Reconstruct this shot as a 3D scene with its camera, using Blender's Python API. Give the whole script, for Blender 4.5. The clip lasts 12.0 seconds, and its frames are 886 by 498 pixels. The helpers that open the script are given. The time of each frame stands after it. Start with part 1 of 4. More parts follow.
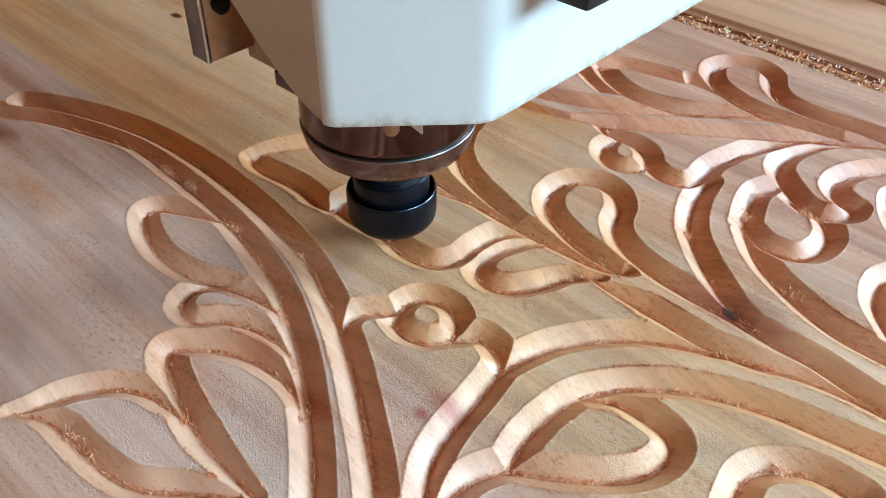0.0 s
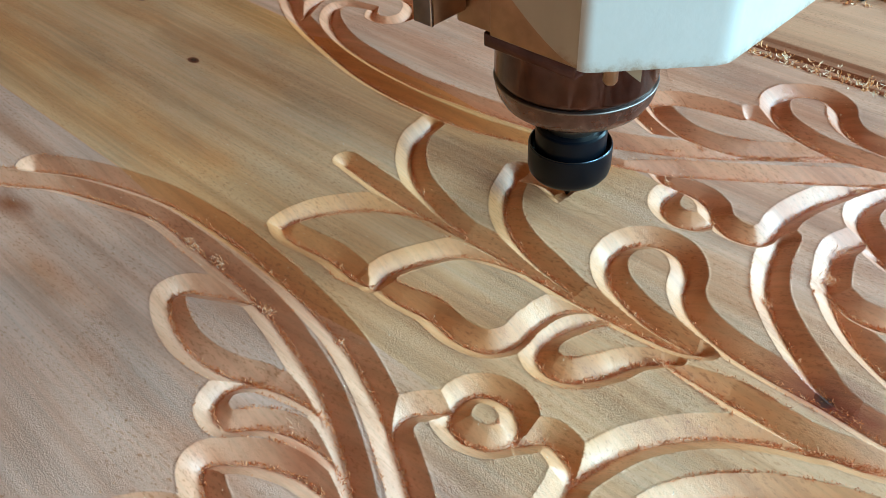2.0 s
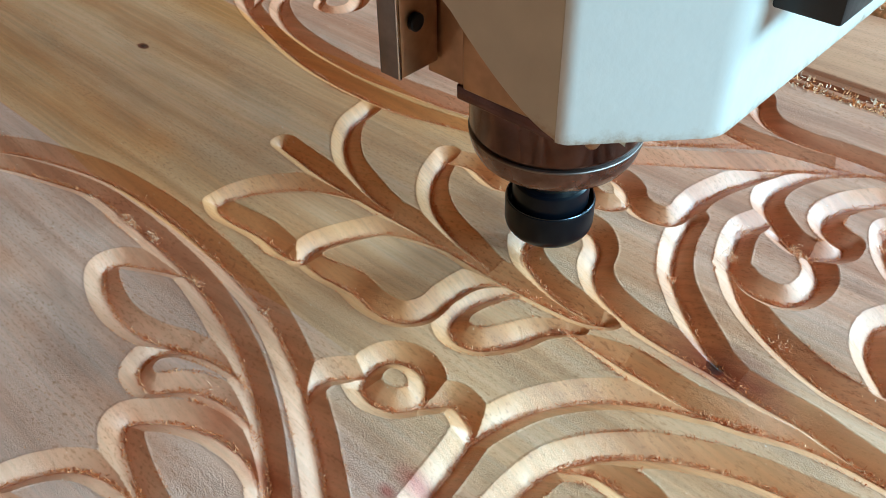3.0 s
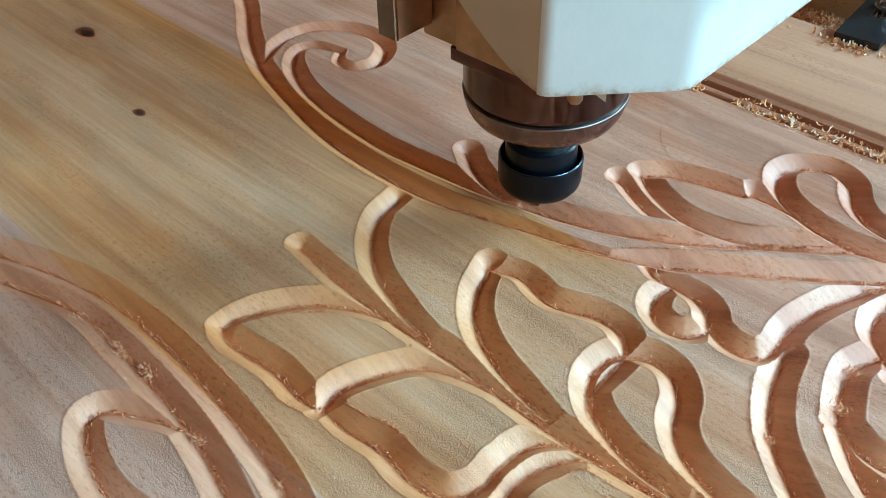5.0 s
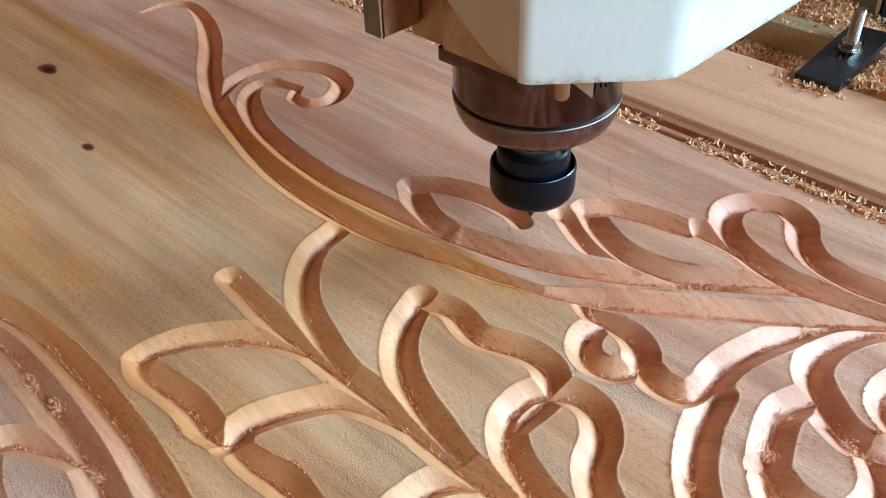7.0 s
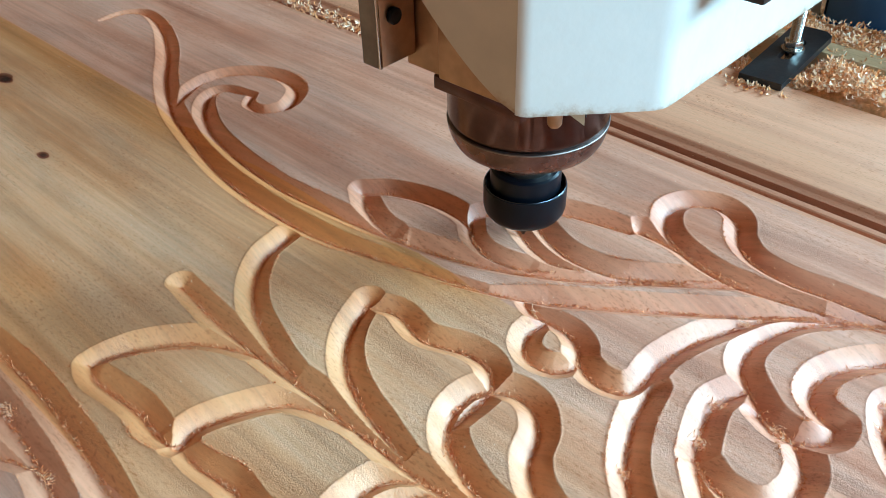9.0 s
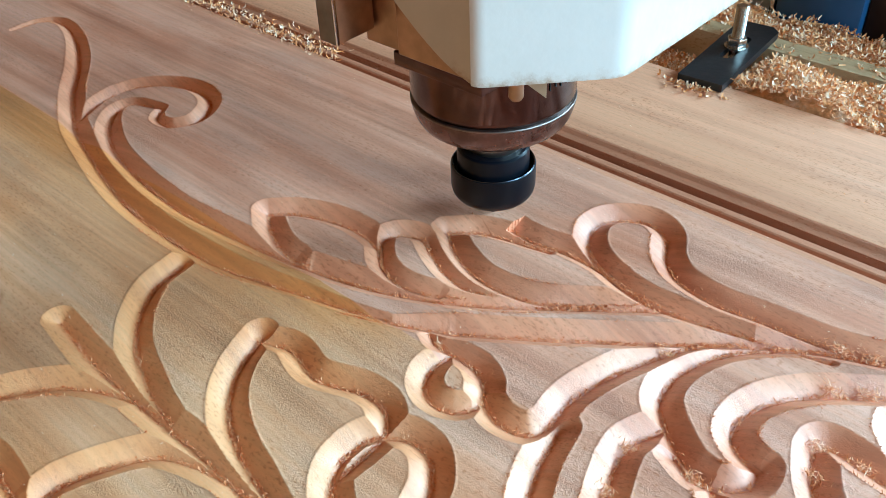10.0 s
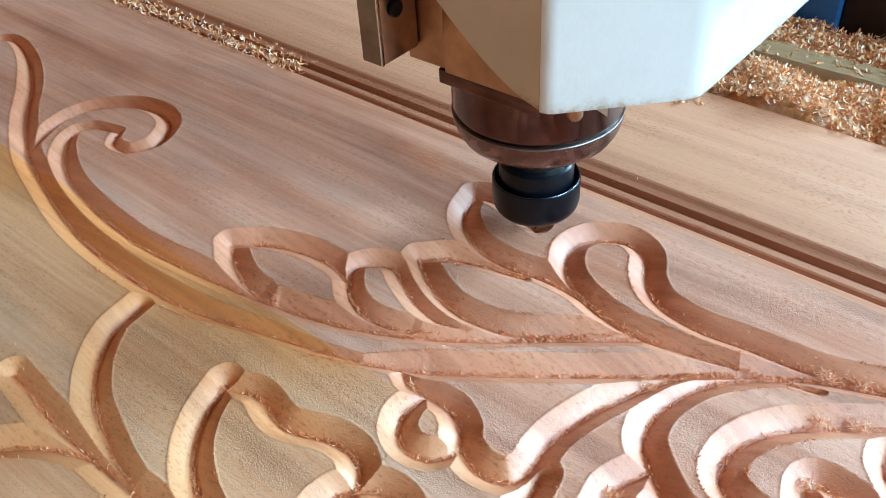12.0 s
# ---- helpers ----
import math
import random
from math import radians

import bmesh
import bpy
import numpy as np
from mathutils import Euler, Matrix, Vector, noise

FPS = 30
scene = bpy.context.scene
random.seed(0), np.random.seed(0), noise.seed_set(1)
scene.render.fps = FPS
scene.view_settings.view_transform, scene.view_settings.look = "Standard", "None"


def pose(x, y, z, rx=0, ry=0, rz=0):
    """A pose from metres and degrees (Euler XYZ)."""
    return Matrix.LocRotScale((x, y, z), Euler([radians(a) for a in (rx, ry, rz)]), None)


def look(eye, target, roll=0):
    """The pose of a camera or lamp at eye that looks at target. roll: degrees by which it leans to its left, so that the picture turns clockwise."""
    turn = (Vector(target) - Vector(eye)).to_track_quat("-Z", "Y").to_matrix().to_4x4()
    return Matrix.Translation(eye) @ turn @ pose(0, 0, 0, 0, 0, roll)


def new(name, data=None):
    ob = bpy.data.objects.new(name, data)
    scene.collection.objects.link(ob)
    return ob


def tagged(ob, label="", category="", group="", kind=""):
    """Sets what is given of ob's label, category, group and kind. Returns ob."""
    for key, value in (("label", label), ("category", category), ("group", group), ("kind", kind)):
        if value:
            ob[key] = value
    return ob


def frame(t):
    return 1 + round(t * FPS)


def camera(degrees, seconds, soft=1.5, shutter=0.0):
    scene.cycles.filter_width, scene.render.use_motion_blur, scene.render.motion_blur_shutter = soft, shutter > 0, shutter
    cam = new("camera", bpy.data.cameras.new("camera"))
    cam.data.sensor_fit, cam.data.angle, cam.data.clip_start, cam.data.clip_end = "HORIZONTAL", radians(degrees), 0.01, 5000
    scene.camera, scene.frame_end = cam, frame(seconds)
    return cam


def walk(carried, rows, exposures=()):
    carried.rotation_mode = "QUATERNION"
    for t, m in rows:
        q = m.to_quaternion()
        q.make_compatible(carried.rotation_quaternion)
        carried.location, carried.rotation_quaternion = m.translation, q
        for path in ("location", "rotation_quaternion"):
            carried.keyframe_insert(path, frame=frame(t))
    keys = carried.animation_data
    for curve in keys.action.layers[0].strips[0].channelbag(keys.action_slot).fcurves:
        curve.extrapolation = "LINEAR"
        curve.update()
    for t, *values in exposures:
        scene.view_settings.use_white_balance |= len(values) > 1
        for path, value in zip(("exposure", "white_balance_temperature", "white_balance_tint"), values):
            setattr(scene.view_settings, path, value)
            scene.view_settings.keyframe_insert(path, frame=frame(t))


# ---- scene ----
cam = camera(53.5, 12.0, soft=0.7)
PATH = [
    (0, (0.3561, -0.2175, 0.2657), (-0.5489, 0.7550, -0.8273), 0.50),
    (0.5, (0.3639, -0.2015, 0.2700), (-0.5755, 0.7409, -0.8196), -0.40),
    (1, (0.3472, -0.2047, 0.2735), (-0.5885, 0.7467, -0.8118), -0.50),
    (1.5, (0.3396, -0.1999, 0.2786), (-0.5838, 0.7531, -0.8153), -2.00),
    (2, (0.3076, -0.1868, 0.2709), (-0.6167, 0.7528, -0.8342), -2.30),
    (2.5, (0.3411, -0.1768, 0.2700), (-0.5574, 0.7842, -0.8385), -1.10),
    (2.7, (0.3450, -0.1826, 0.2726), (-0.5561, 0.7762, -0.8359), -1.10),
    (4.3, (0.3101, -0.1583, 0.2804), (-0.5911, 0.7901, -0.8359), -1.10),
    (4.5, (0.2821, -0.1473, 0.2890), (-0.6222, 0.7903, -0.8351), -1.40),
    (5, (0.2674, -0.1214, 0.2795), (-0.6357, 0.8071, -0.8523), -1.50),
    (5.5, (0.2734, -0.1138, 0.2821), (-0.6680, 0.8348, -0.7998), -1.70),
    (6, (0.2731, -0.1004, 0.2829), (-0.6846, 0.8420, -0.7903), -2.20),
    (6.5, (0.2616, -0.0990, 0.2847), (-0.7028, 0.8432, -0.7835), -2.10),
    (7, (0.2944, -0.0909, 0.2683), (-0.6731, 0.8589, -0.7895), -1.70),
    (7.5, (0.3107, -0.0938, 0.2657), (-0.6571, 0.8707, -0.7783), -1.50),
    (9.3, (0.3129, -0.0793, 0.2743), (-0.6258, 0.9003, -0.7826), -1.80),
    (9.5, (0.3294, -0.0682, 0.2743), (-0.6097, 0.9144, -0.7800), -1.90),
    (10, (0.3191, -0.0316, 0.2623), (-0.6084, 0.9521, -0.8015), -2.60),
    (10.5, (0.2964, -0.0252, 0.2752), (-0.6190, 0.9486, -0.8075), -3.50),
    (11, (0.2977, -0.0137, 0.2709), (-0.6025, 0.9585, -0.8256), -3.60),
    (11.5, (0.3070, -0.0113, 0.2786), (-0.5772, 0.9726, -0.8196), -3.60),
    (12, (0.3055, -0.0069, 0.2692), (-0.5822, 0.9797, -0.8256), -3.80),
]
EXPOSURES = [(0, -0.30, 6350, 8), (0.5, -0.33, 6400, 8), (1.0, -0.32, 6200, 4), (1.5, -0.29, 6100, -3), (2.0, -0.30, 6050, -4), (2.5, -0.31, 6050, -2), (4.5, -0.28, 5900, -5), (5.0, -0.33, 5950, -4), (5.5, -0.14, 6100, 3),
             (6.5, -0.13, 6150, 3), (7.0, -0.22, 6500, 10), (7.5, -0.10, 6050, 0), (9.5, -0.10, 6050, 3), (10.5, -0.07, 6150, 4), (11.5, -0.03, 6150, 5), (12, -0.04, 6200, 8)]
walk(cam, [(t, look(eye, target, roll)) for t, eye, target, roll in PATH], exposures=EXPOSURES)

# ---- world, light, exposure ----
world = bpy.data.worlds.new("sky")
scene.world = world
world.use_nodes = True
wn = world.node_tree
sky = wn.nodes.new("ShaderNodeTexSky")
sky.sky_type, sky.sun_disc = "NISHITA", False
sky.sun_elevation, sky.sun_rotation = radians(35), radians(60)
wn.links.new(sky.outputs[0], wn.nodes["Background"].inputs[0])
wn.nodes["Background"].inputs[1].default_value = 0.12

scene.view_settings.exposure = 0.0


def window_light(name, place, target, size, power, colour):
    lamp = bpy.data.lights.new(name, "AREA")
    lamp.shape, lamp.size, lamp.size_y = "RECTANGLE", size[0], size[1]
    lamp.energy, lamp.color = power, colour
    ob = new(name, lamp)
    ob.matrix_world = look(place, target)
    return ob


# daylight standing in the two workshop windows
window_light("window_daylight", (3.55, 0.70, 1.62), (0.0, 0.15, 0.1), (1.7, 1.0), 268, (0.47, 0.795, 1.0))
window_light("window_daylight", (1.75, 3.15, 1.36), (0.05, 0.2, 0.1), (1.6, 0.9), 255, (0.47, 0.785, 1.0))


# ---- materials ----
def nodes(name):
    m = bpy.data.materials.new(name)
    m.use_nodes = True
    nt = m.node_tree
    return m, nt, nt.nodes["Principled BSDF"]


def add(nt, kind, **inputs):
    n = nt.nodes.new(kind)
    for k, v in inputs.items():
        n.inputs[k].default_value = v
    return n


def ramp(nt, stops, source):
    r = nt.nodes.new("ShaderNodeValToRGB")
    e = r.color_ramp.elements
    while len(e) < len(stops):
        e.new(0.5)
    for el, (p, c) in zip(e, stops):
        el.position, el.color = p, (*c, 1) if len(c) == 3 else (c[0], c[0], c[0], 1)
    nt.links.new(source, r.inputs[0])
    return r


def noise_tex(nt, vec, scale, detail=4.0, rough=0.55):
    n = add(nt, "ShaderNodeTexNoise", Scale=scale, Detail=detail, Roughness=rough)
    nt.links.new(vec, n.inputs["Vector"])
    return n


def mapped(nt, scale, shift=(0, 0, 0)):
    g = nt.nodes.new("ShaderNodeNewGeometry")
    m = add(nt, "ShaderNodeMapping")
    m.inputs["Scale"].default_value, m.inputs["Location"].default_value = scale, shift
    nt.links.new(g.outputs["Position"], m.inputs["Vector"])
    return m.outputs[0]


def mix(nt, a, b, fac, mode="MIX"):
    n = nt.nodes.new("ShaderNodeMix")
    n.data_type, n.blend_type = "RGBA", mode
    for sock, v in ((n.inputs[0], fac), (n.inputs[6], a), (n.inputs[7], b)):
        if hasattr(v, "links"):
            nt.links.new(v, sock)
        else:
            sock.default_value = v if isinstance(v, (int, float)) else (*v, 1)
    return n.outputs[2]


def maths(nt, op, a, b=0.0):
    n = nt.nodes.new("ShaderNodeMath")
    n.operation = op
    for sock, v in ((n.inputs[0], a), (n.inputs[1], b)):
        if hasattr(v, "links"):
            nt.links.new(v, sock)
        else:
            sock.default_value = v
    return n.outputs[0]


# wood stains; the patch at (0.015, 0.290) also paints in the router head's shade
STAINS_AND_SHADE = ((0.257, 0.0775, 0.040, 0.015, (0.46, 0.14, 0.09)), (0.204, -0.050, 0.013, 0.007, (0.80, 0.42, 0.40)), (0.199, -0.060, 0.006, 0.004, (0.72, 0.36, 0.34)), (-0.115, -0.078, 0.022, 0.010, (0.50, 0.27, 0.15)),
          (-0.050, -0.094, 0.045, 0.012, (0.82, 0.64, 0.50)), (0.015, 0.290, 0.085, 0.014, (0.78, 0.60, 0.48)), (0.122, -0.078, 0.020, 0.008, (0.72, 0.42, 0.29)), (0.160, -0.084, 0.022, 0.007, (0.74, 0.44, 0.30)))
KNOTS = ((-0.294, 0.109, 0.0031), (-0.288, 0.1085, 0.0022), (-0.175, 0.077, 0.0018), (0.2560, 0.0785, 0.0016))


def rise(nt, value, lo, hi):
    """0 below lo, 1 above hi, smooth between."""
    n = nt.nodes.new("ShaderNodeMapRange")
    n.interpolation_type = "SMOOTHSTEP"
    nt.links.new(value, n.inputs["Value"])
    n.inputs["From Min"].default_value, n.inputs["From Max"].default_value = lo, hi
    return n.outputs["Result"]


def wood(name, pale, mid, dark, shift, bands=None, knots=False, blush=None, rough=0.52, cut=(1.07, 0.89, 0.72), gloss=1.0, relief=1.0, other=None):
    """Planed softwood with the grain along x, in true size."""
    m, nt, p = nodes(name)
    warp = noise_tex(nt, mapped(nt, (3, 9, 3), shift), 1.0, 3)
    vec = mapped(nt, (0.7, 28, 6), shift)
    bent = nt.nodes.new("ShaderNodeVectorMath")
    bent.operation = "MULTIPLY_ADD"
    nt.links.new(warp.outputs["Color"], bent.inputs[0])
    bent.inputs[1].default_value = (0.4, 0.9, 0.4)
    nt.links.new(vec, bent.inputs[2])
    broad = noise_tex(nt, bent.outputs[0], 1.6, 4, 0.6)
    fine = noise_tex(nt, mapped(nt, (9, 420, 60), shift), 1.0, 3, 0.6)
    streak = noise_tex(nt, mapped(nt, (1.6, 95, 12), shift), 1.0, 4, 0.6)
    both = maths(nt, "ADD", maths(nt, "MULTIPLY", broad.outputs[0], 0.72), maths(nt, "MULTIPLY", streak.outputs[0], 0.28))
    c = ramp(nt, ((0.34, dark), (0.50, mid), (0.66, pale)), both).outputs[0]
    at = nt.nodes.new("ShaderNodeNewGeometry")
    axes = nt.nodes.new("ShaderNodeSeparateXYZ")
    nt.links.new(at.outputs["Position"], axes.inputs[0])
    if other:
        # the board's hue drifts towards that of its neighbour
        hues, y0, y1, x0, x1 = other
        drift = noise_tex(nt, mapped(nt, (5, 22, 5), (4, 1, 0)), 1.0, 3)
        yy = maths(nt, "ADD", axes.outputs[1], maths(nt, "MULTIPLY", maths(nt, "SUBTRACT", drift.outputs[0], 0.5), 0.06))
        k = maths(nt, "MULTIPLY", rise(nt, yy, y0, y1), rise(nt, axes.outputs[0], x0, x1))
        c = mix(nt, c, ramp(nt, ((0.34, hues[2]), (0.50, hues[1]), (0.66, hues[0])), both).outputs[0], k)
    f = ramp(nt, ((0.36, (0.92,)), (0.58, (1.03,))), fine.outputs[0]).outputs[0]
    c = mix(nt, c, f, 1.0, "MULTIPLY")
    # short darker pores along the grain, in loose patches
    speck = noise_tex(nt, mapped(nt, (330, 900, 700), shift), 1.0, 3, 0.65)
    crowd = noise_tex(nt, mapped(nt, (9, 34, 9), shift), 1.0, 3)
    pores = maths(nt, "MULTIPLY", ramp(nt, ((0.34, (1.0,)), (0.46, (0.0,))), speck.outputs[0]).outputs[0], ramp(nt, ((0.42, (0.30,)), (0.62, (1.0,))), crowd.outputs[0]).outputs[0])
    c = mix(nt, c, (0.72, 0.54, 0.38), pores, "MULTIPLY")
    if bands:
        g = nt.nodes.new("ShaderNodeNewGeometry")
        s = nt.nodes.new("ShaderNodeSeparateXYZ")
        nt.links.new(g.outputs["Position"], s.inputs[0])
        wob = noise_tex(nt, mapped(nt, (4, 14, 4), shift), 1.0, 3)
        y = maths(nt, "ADD", s.outputs[1], maths(nt, "MULTIPLY", maths(nt, "SUBTRACT", wob.outputs[0], 0.5), 0.05))
        for lo, hi, colour, amount, x0, x1 in bands:
            k = maths(nt, "DIVIDE", maths(nt, "SUBTRACT", y, lo), hi - lo)
            k = ramp(nt, ((0.0, (0.0,)), (0.45, (1.0,)), (0.75, (1.0,)), (1.0, (0.0,))), k).outputs[0]
            k = maths(nt, "MULTIPLY", k, maths(nt, "SUBTRACT", 1.0, rise(nt, axes.outputs[0], x0, x1)))
            c = mix(nt, c, colour, maths(nt, "MULTIPLY", k, amount), "MULTIPLY")
    if blush:
        b = noise_tex(nt, mapped(nt, (6, 17, 6), (7, 3, 1)), 1.0, 5, 0.6)
        k = ramp(nt, ((0.47, (0.0,)), (0.68, (1.0,))), b.outputs[0]).outputs[0]
        c = mix(nt, c, blush, maths(nt, "MULTIPLY", k, 0.85), "MULTIPLY")
    if knots:
        g = nt.nodes.new("ShaderNodeNewGeometry")
        for x, y, rx, ry, tint in STAINS_AND_SHADE:
            place = add(nt, "ShaderNodeMapping")
            place.inputs["Scale"].default_value, place.inputs["Location"].default_value = (1 / rx, 1 / ry, 1), (-x / rx, -y / ry, 0)
            nt.links.new(g.outputs["Position"], place.inputs["Vector"])
            far = nt.nodes.new("ShaderNodeVectorMath")
            far.operation = "LENGTH"
            nt.links.new(place.outputs[0], far.inputs[0])
            ragged = noise_tex(nt, mapped(nt, (40, 110, 40)), 1.0, 3)
            edge = maths(nt, "ADD", far.outputs["Value"], maths(nt, "SUBTRACT", ragged.outputs[0], 0.5))
            k = ramp(nt, ((0.15, (1.0,)), (0.95, (0.0,))), edge).outputs[0]
            c = mix(nt, c, tint, k, "MULTIPLY")
        for x, y, r in KNOTS:
            d = nt.nodes.new("ShaderNodeVectorMath")
            d.operation = "DISTANCE"
            sc = add(nt, "ShaderNodeMapping")
            sc.inputs["Scale"].default_value = (0.62, 1, 0)
            nt.links.new(g.outputs["Position"], sc.inputs["Vector"])
            nt.links.new(sc.outputs[0], d.inputs[0])
            d.inputs[1].default_value = (x * 0.62, y, 0)
            wobble = noise_tex(nt, mapped(nt, (160, 160, 160)), 1.0, 2)
            dd = maths(nt, "DIVIDE", maths(nt, "ADD", d.outputs["Value"], maths(nt, "MULTIPLY", maths(nt, "SUBTRACT", wobble.outputs[0], 0.5), r * 0.7)), r)
            k = ramp(nt, ((0.25, (0.10, 0.04, 0.03)), (0.7, (0.42, 0.22, 0.17)), (1.0, (0.86, 0.68, 0.58)), (1.0, (1, 1, 1))), maths(nt, "MULTIPLY", dd, 0.42))
            k.color_ramp.elements[2].position = 0.55
            c = mix(nt, c, k.outputs[0], 1.0, "MULTIPLY")
    # freshly cut groove wood is smoother; cut's orange tint paints in warm bounced shade
    gp = nt.nodes.new("ShaderNodeNewGeometry")
    sz = nt.nodes.new("ShaderNodeSeparateXYZ")
    nt.links.new(gp.outputs["Position"], sz.inputs[0])
    below_face = ramp(nt, ((0.0, (0.0,)), (1.0, (1.0,))), maths(nt, "MULTIPLY", maths(nt, "ADD", sz.outputs[2], 0.00004), -9000.0)).outputs[0]
    c = mix(nt, c, cut, below_face, "MULTIPLY")
    smooth = maths(nt, "SUBTRACT", 1.0, maths(nt, "MULTIPLY", below_face, 0.68))
    below_face = maths(nt, "MULTIPLY", below_face, gloss)
    nt.links.new(c, p.inputs["Base Color"])
    nt.links.new(maths(nt, "ADD", maths(nt, "MULTIPLY", below_face, 0.17), 1.5), p.inputs["IOR"])
    nt.links.new(maths(nt, "ADD", maths(nt, "MULTIPLY", below_face, 0.45), 0.4), p.inputs["Specular IOR Level"])
    rr = ramp(nt, ((0.3, (rough + 0.1,)), (0.7, (rough - 0.08,))), broad.outputs[0])
    nt.links.new(maths(nt, "ADD", rr.outputs[0], maths(nt, "MULTIPLY", below_face, -0.03)), p.inputs["Roughness"])
    # torn fibre and saw fuzz, thicker in patches
    fuzz = noise_tex(nt, mapped(nt, (850, 1250, 1000), shift), 1.0, 4, 0.75)
    patch = noise_tex(nt, mapped(nt, (14, 40, 14), shift), 1.0, 3)
    amount = ramp(nt, ((0.44, (0.16,)), (0.64, (0.75,))), patch.outputs[0])
    h = maths(nt, "MULTIPLY", maths(nt, "SUBTRACT", fuzz.outputs[0], 0.5), maths(nt, "MULTIPLY", amount.outputs[0], smooth))
    h = maths(nt, "ADD", h, maths(nt, "MULTIPLY", fine.outputs[0], 0.025))
    bump = add(nt, "ShaderNodeBump", Strength=1.0, Distance=0.0018 * relief)
    nt.links.new(h, bump.inputs["Height"])
    nt.links.new(bump.outputs[0], p.inputs["Normal"])
    return m


def plain(name, colour, rough, metal=0.0, vary=0.2, bump=0.0, scale=60.0, spec=0.5, grime=None, soiled=None):
    m, nt, p = nodes(name)
    tc = nt.nodes.new("ShaderNodeTexCoord")
    n = noise_tex(nt, tc.outputs["Object"], scale, 5, 0.6)
    lo = tuple(v * (1 - vary) for v in colour)
    c = ramp(nt, ((0.35, lo), (0.62, colour)), n.outputs[0]).outputs[0]
    if grime:
        g = noise_tex(nt, tc.outputs["Object"], scale * 0.28, 6, 0.65)
        k = ramp(nt, ((0.52, (0.0,)), (0.72, (1.0,))), g.outputs[0]).outputs[0]
        c = mix(nt, c, grime, maths(nt, "MULTIPLY", k, 0.55))
    if soiled:
        s = nt.nodes.new("ShaderNodeSeparateXYZ")
        nt.links.new(tc.outputs["Object"], s.inputs[0])
        smear = noise_tex(nt, tc.outputs["Object"], 140.0, 5, 0.7)
        k = maths(nt, "DIVIDE", maths(nt, "SUBTRACT", s.outputs[2], soiled), 0.011)
        k = maths(nt, "ADD", k, maths(nt, "MULTIPLY", smear.outputs[0], 1.3))
        k = ramp(nt, ((0.55, (0.75,)), (0.78, (0.22,)), (1.1, (0.0,))), k).outputs[0]
        c = mix(nt, c, (0.36, 0.21, 0.11), k)
    nt.links.new(c, p.inputs["Base Color"])
    r = ramp(nt, ((0.3, (min(1, rough * 1.25),)), (0.7, (rough * 0.8,))), n.outputs[0])
    nt.links.new(r.outputs[0], p.inputs["Roughness"])
    p.inputs["Metallic"].default_value = metal
    p.inputs["Specular IOR Level"].default_value = spec
    if bump:
        b = add(nt, "ShaderNodeBump", Strength=0.5, Distance=bump)
        f = noise_tex(nt, tc.outputs["Object"], scale * 8, 3)
        nt.links.new(f.outputs[0], b.inputs["Height"])
        nt.links.new(b.outputs[0], p.inputs["Normal"])
    return m


OCHRE, OLIVE = (0.96, 0.72, 0.37), (0.91, 0.80, 0.66)
BLUSH_HUES = ((0.89, 0.55, 0.435), (0.78, 0.42, 0.305), (0.57, 0.25, 0.15))
GOLD_HUES = ((0.88, 0.505, 0.305), (0.78, 0.395, 0.21), (0.58, 0.25, 0.105))
PINK_HUES = ((0.88, 0.475, 0.345), (0.76, 0.365, 0.24), (0.555, 0.215, 0.12))
BANDS = ((-0.030, 0.034, OCHRE, 0.45, -0.05, 0.10), (0.110, 0.190, OCHRE, 0.70, 0.08, 0.15), (-0.02, 0.14, OLIVE, 0.8, -0.42, -0.14))
wood_blush = wood("planed_wood_blush", *BLUSH_HUES, (3.1, 0.4, 0), knots=True, bands=BANDS, blush=(0.84, 0.66, 0.54), other=(GOLD_HUES, -0.075, -0.020, 0.06, 0.18), cut=(1.07, 0.94, 0.78))
wood_gold = wood("planed_wood_gold", *GOLD_HUES, (1.7, 2.2, 0), knots=True, bands=BANDS, blush=(0.91, 0.74, 0.58), cut=(1.07, 0.91, 0.70), other=(PINK_HUES, 0.04, 0.15, 0.06, 0.24))
wood_pink = wood("planed_wood_pink", *PINK_HUES, (5.2, 1.1, 0), knots=True, blush=(0.86, 0.70, 0.62))
wood_pale = wood("planed_wood_pale", (0.76, 0.45, 0.33), (0.68, 0.375, 0.26), (0.57, 0.29, 0.19), (9.4, 6.1, 0), relief=0.45)
wood_edge = wood("moulded_wood_red", (0.70, 0.355, 0.235), (0.58, 0.265, 0.17), (0.44, 0.18, 0.105), (2.4, 8.1, 0), cut=(0.9, 0.8, 0.7), gloss=0.0)
wood_bed = wood("bed_slat_wood", (0.55, 0.45, 0.31), (0.46, 0.36, 0.23), (0.36, 0.27, 0.16), (4.4, 3.1, 0), rough=0.65)
def shaving_mat(name, dark, mid, pale):
    m, nt, p = nodes(name)
    g = nt.nodes.new("ShaderNodeNewGeometry")
    c = ramp(nt, ((0.0, dark), (0.45, mid), (1.0, pale)), g.outputs["Random Per Island"])
    nt.links.new(c.outputs[0], p.inputs["Base Color"])
    p.inputs["Roughness"].default_value, p.inputs["Specular IOR Level"].default_value = 0.6, 0.25
    p.inputs["Subsurface Weight"].default_value = 0.0
    return m


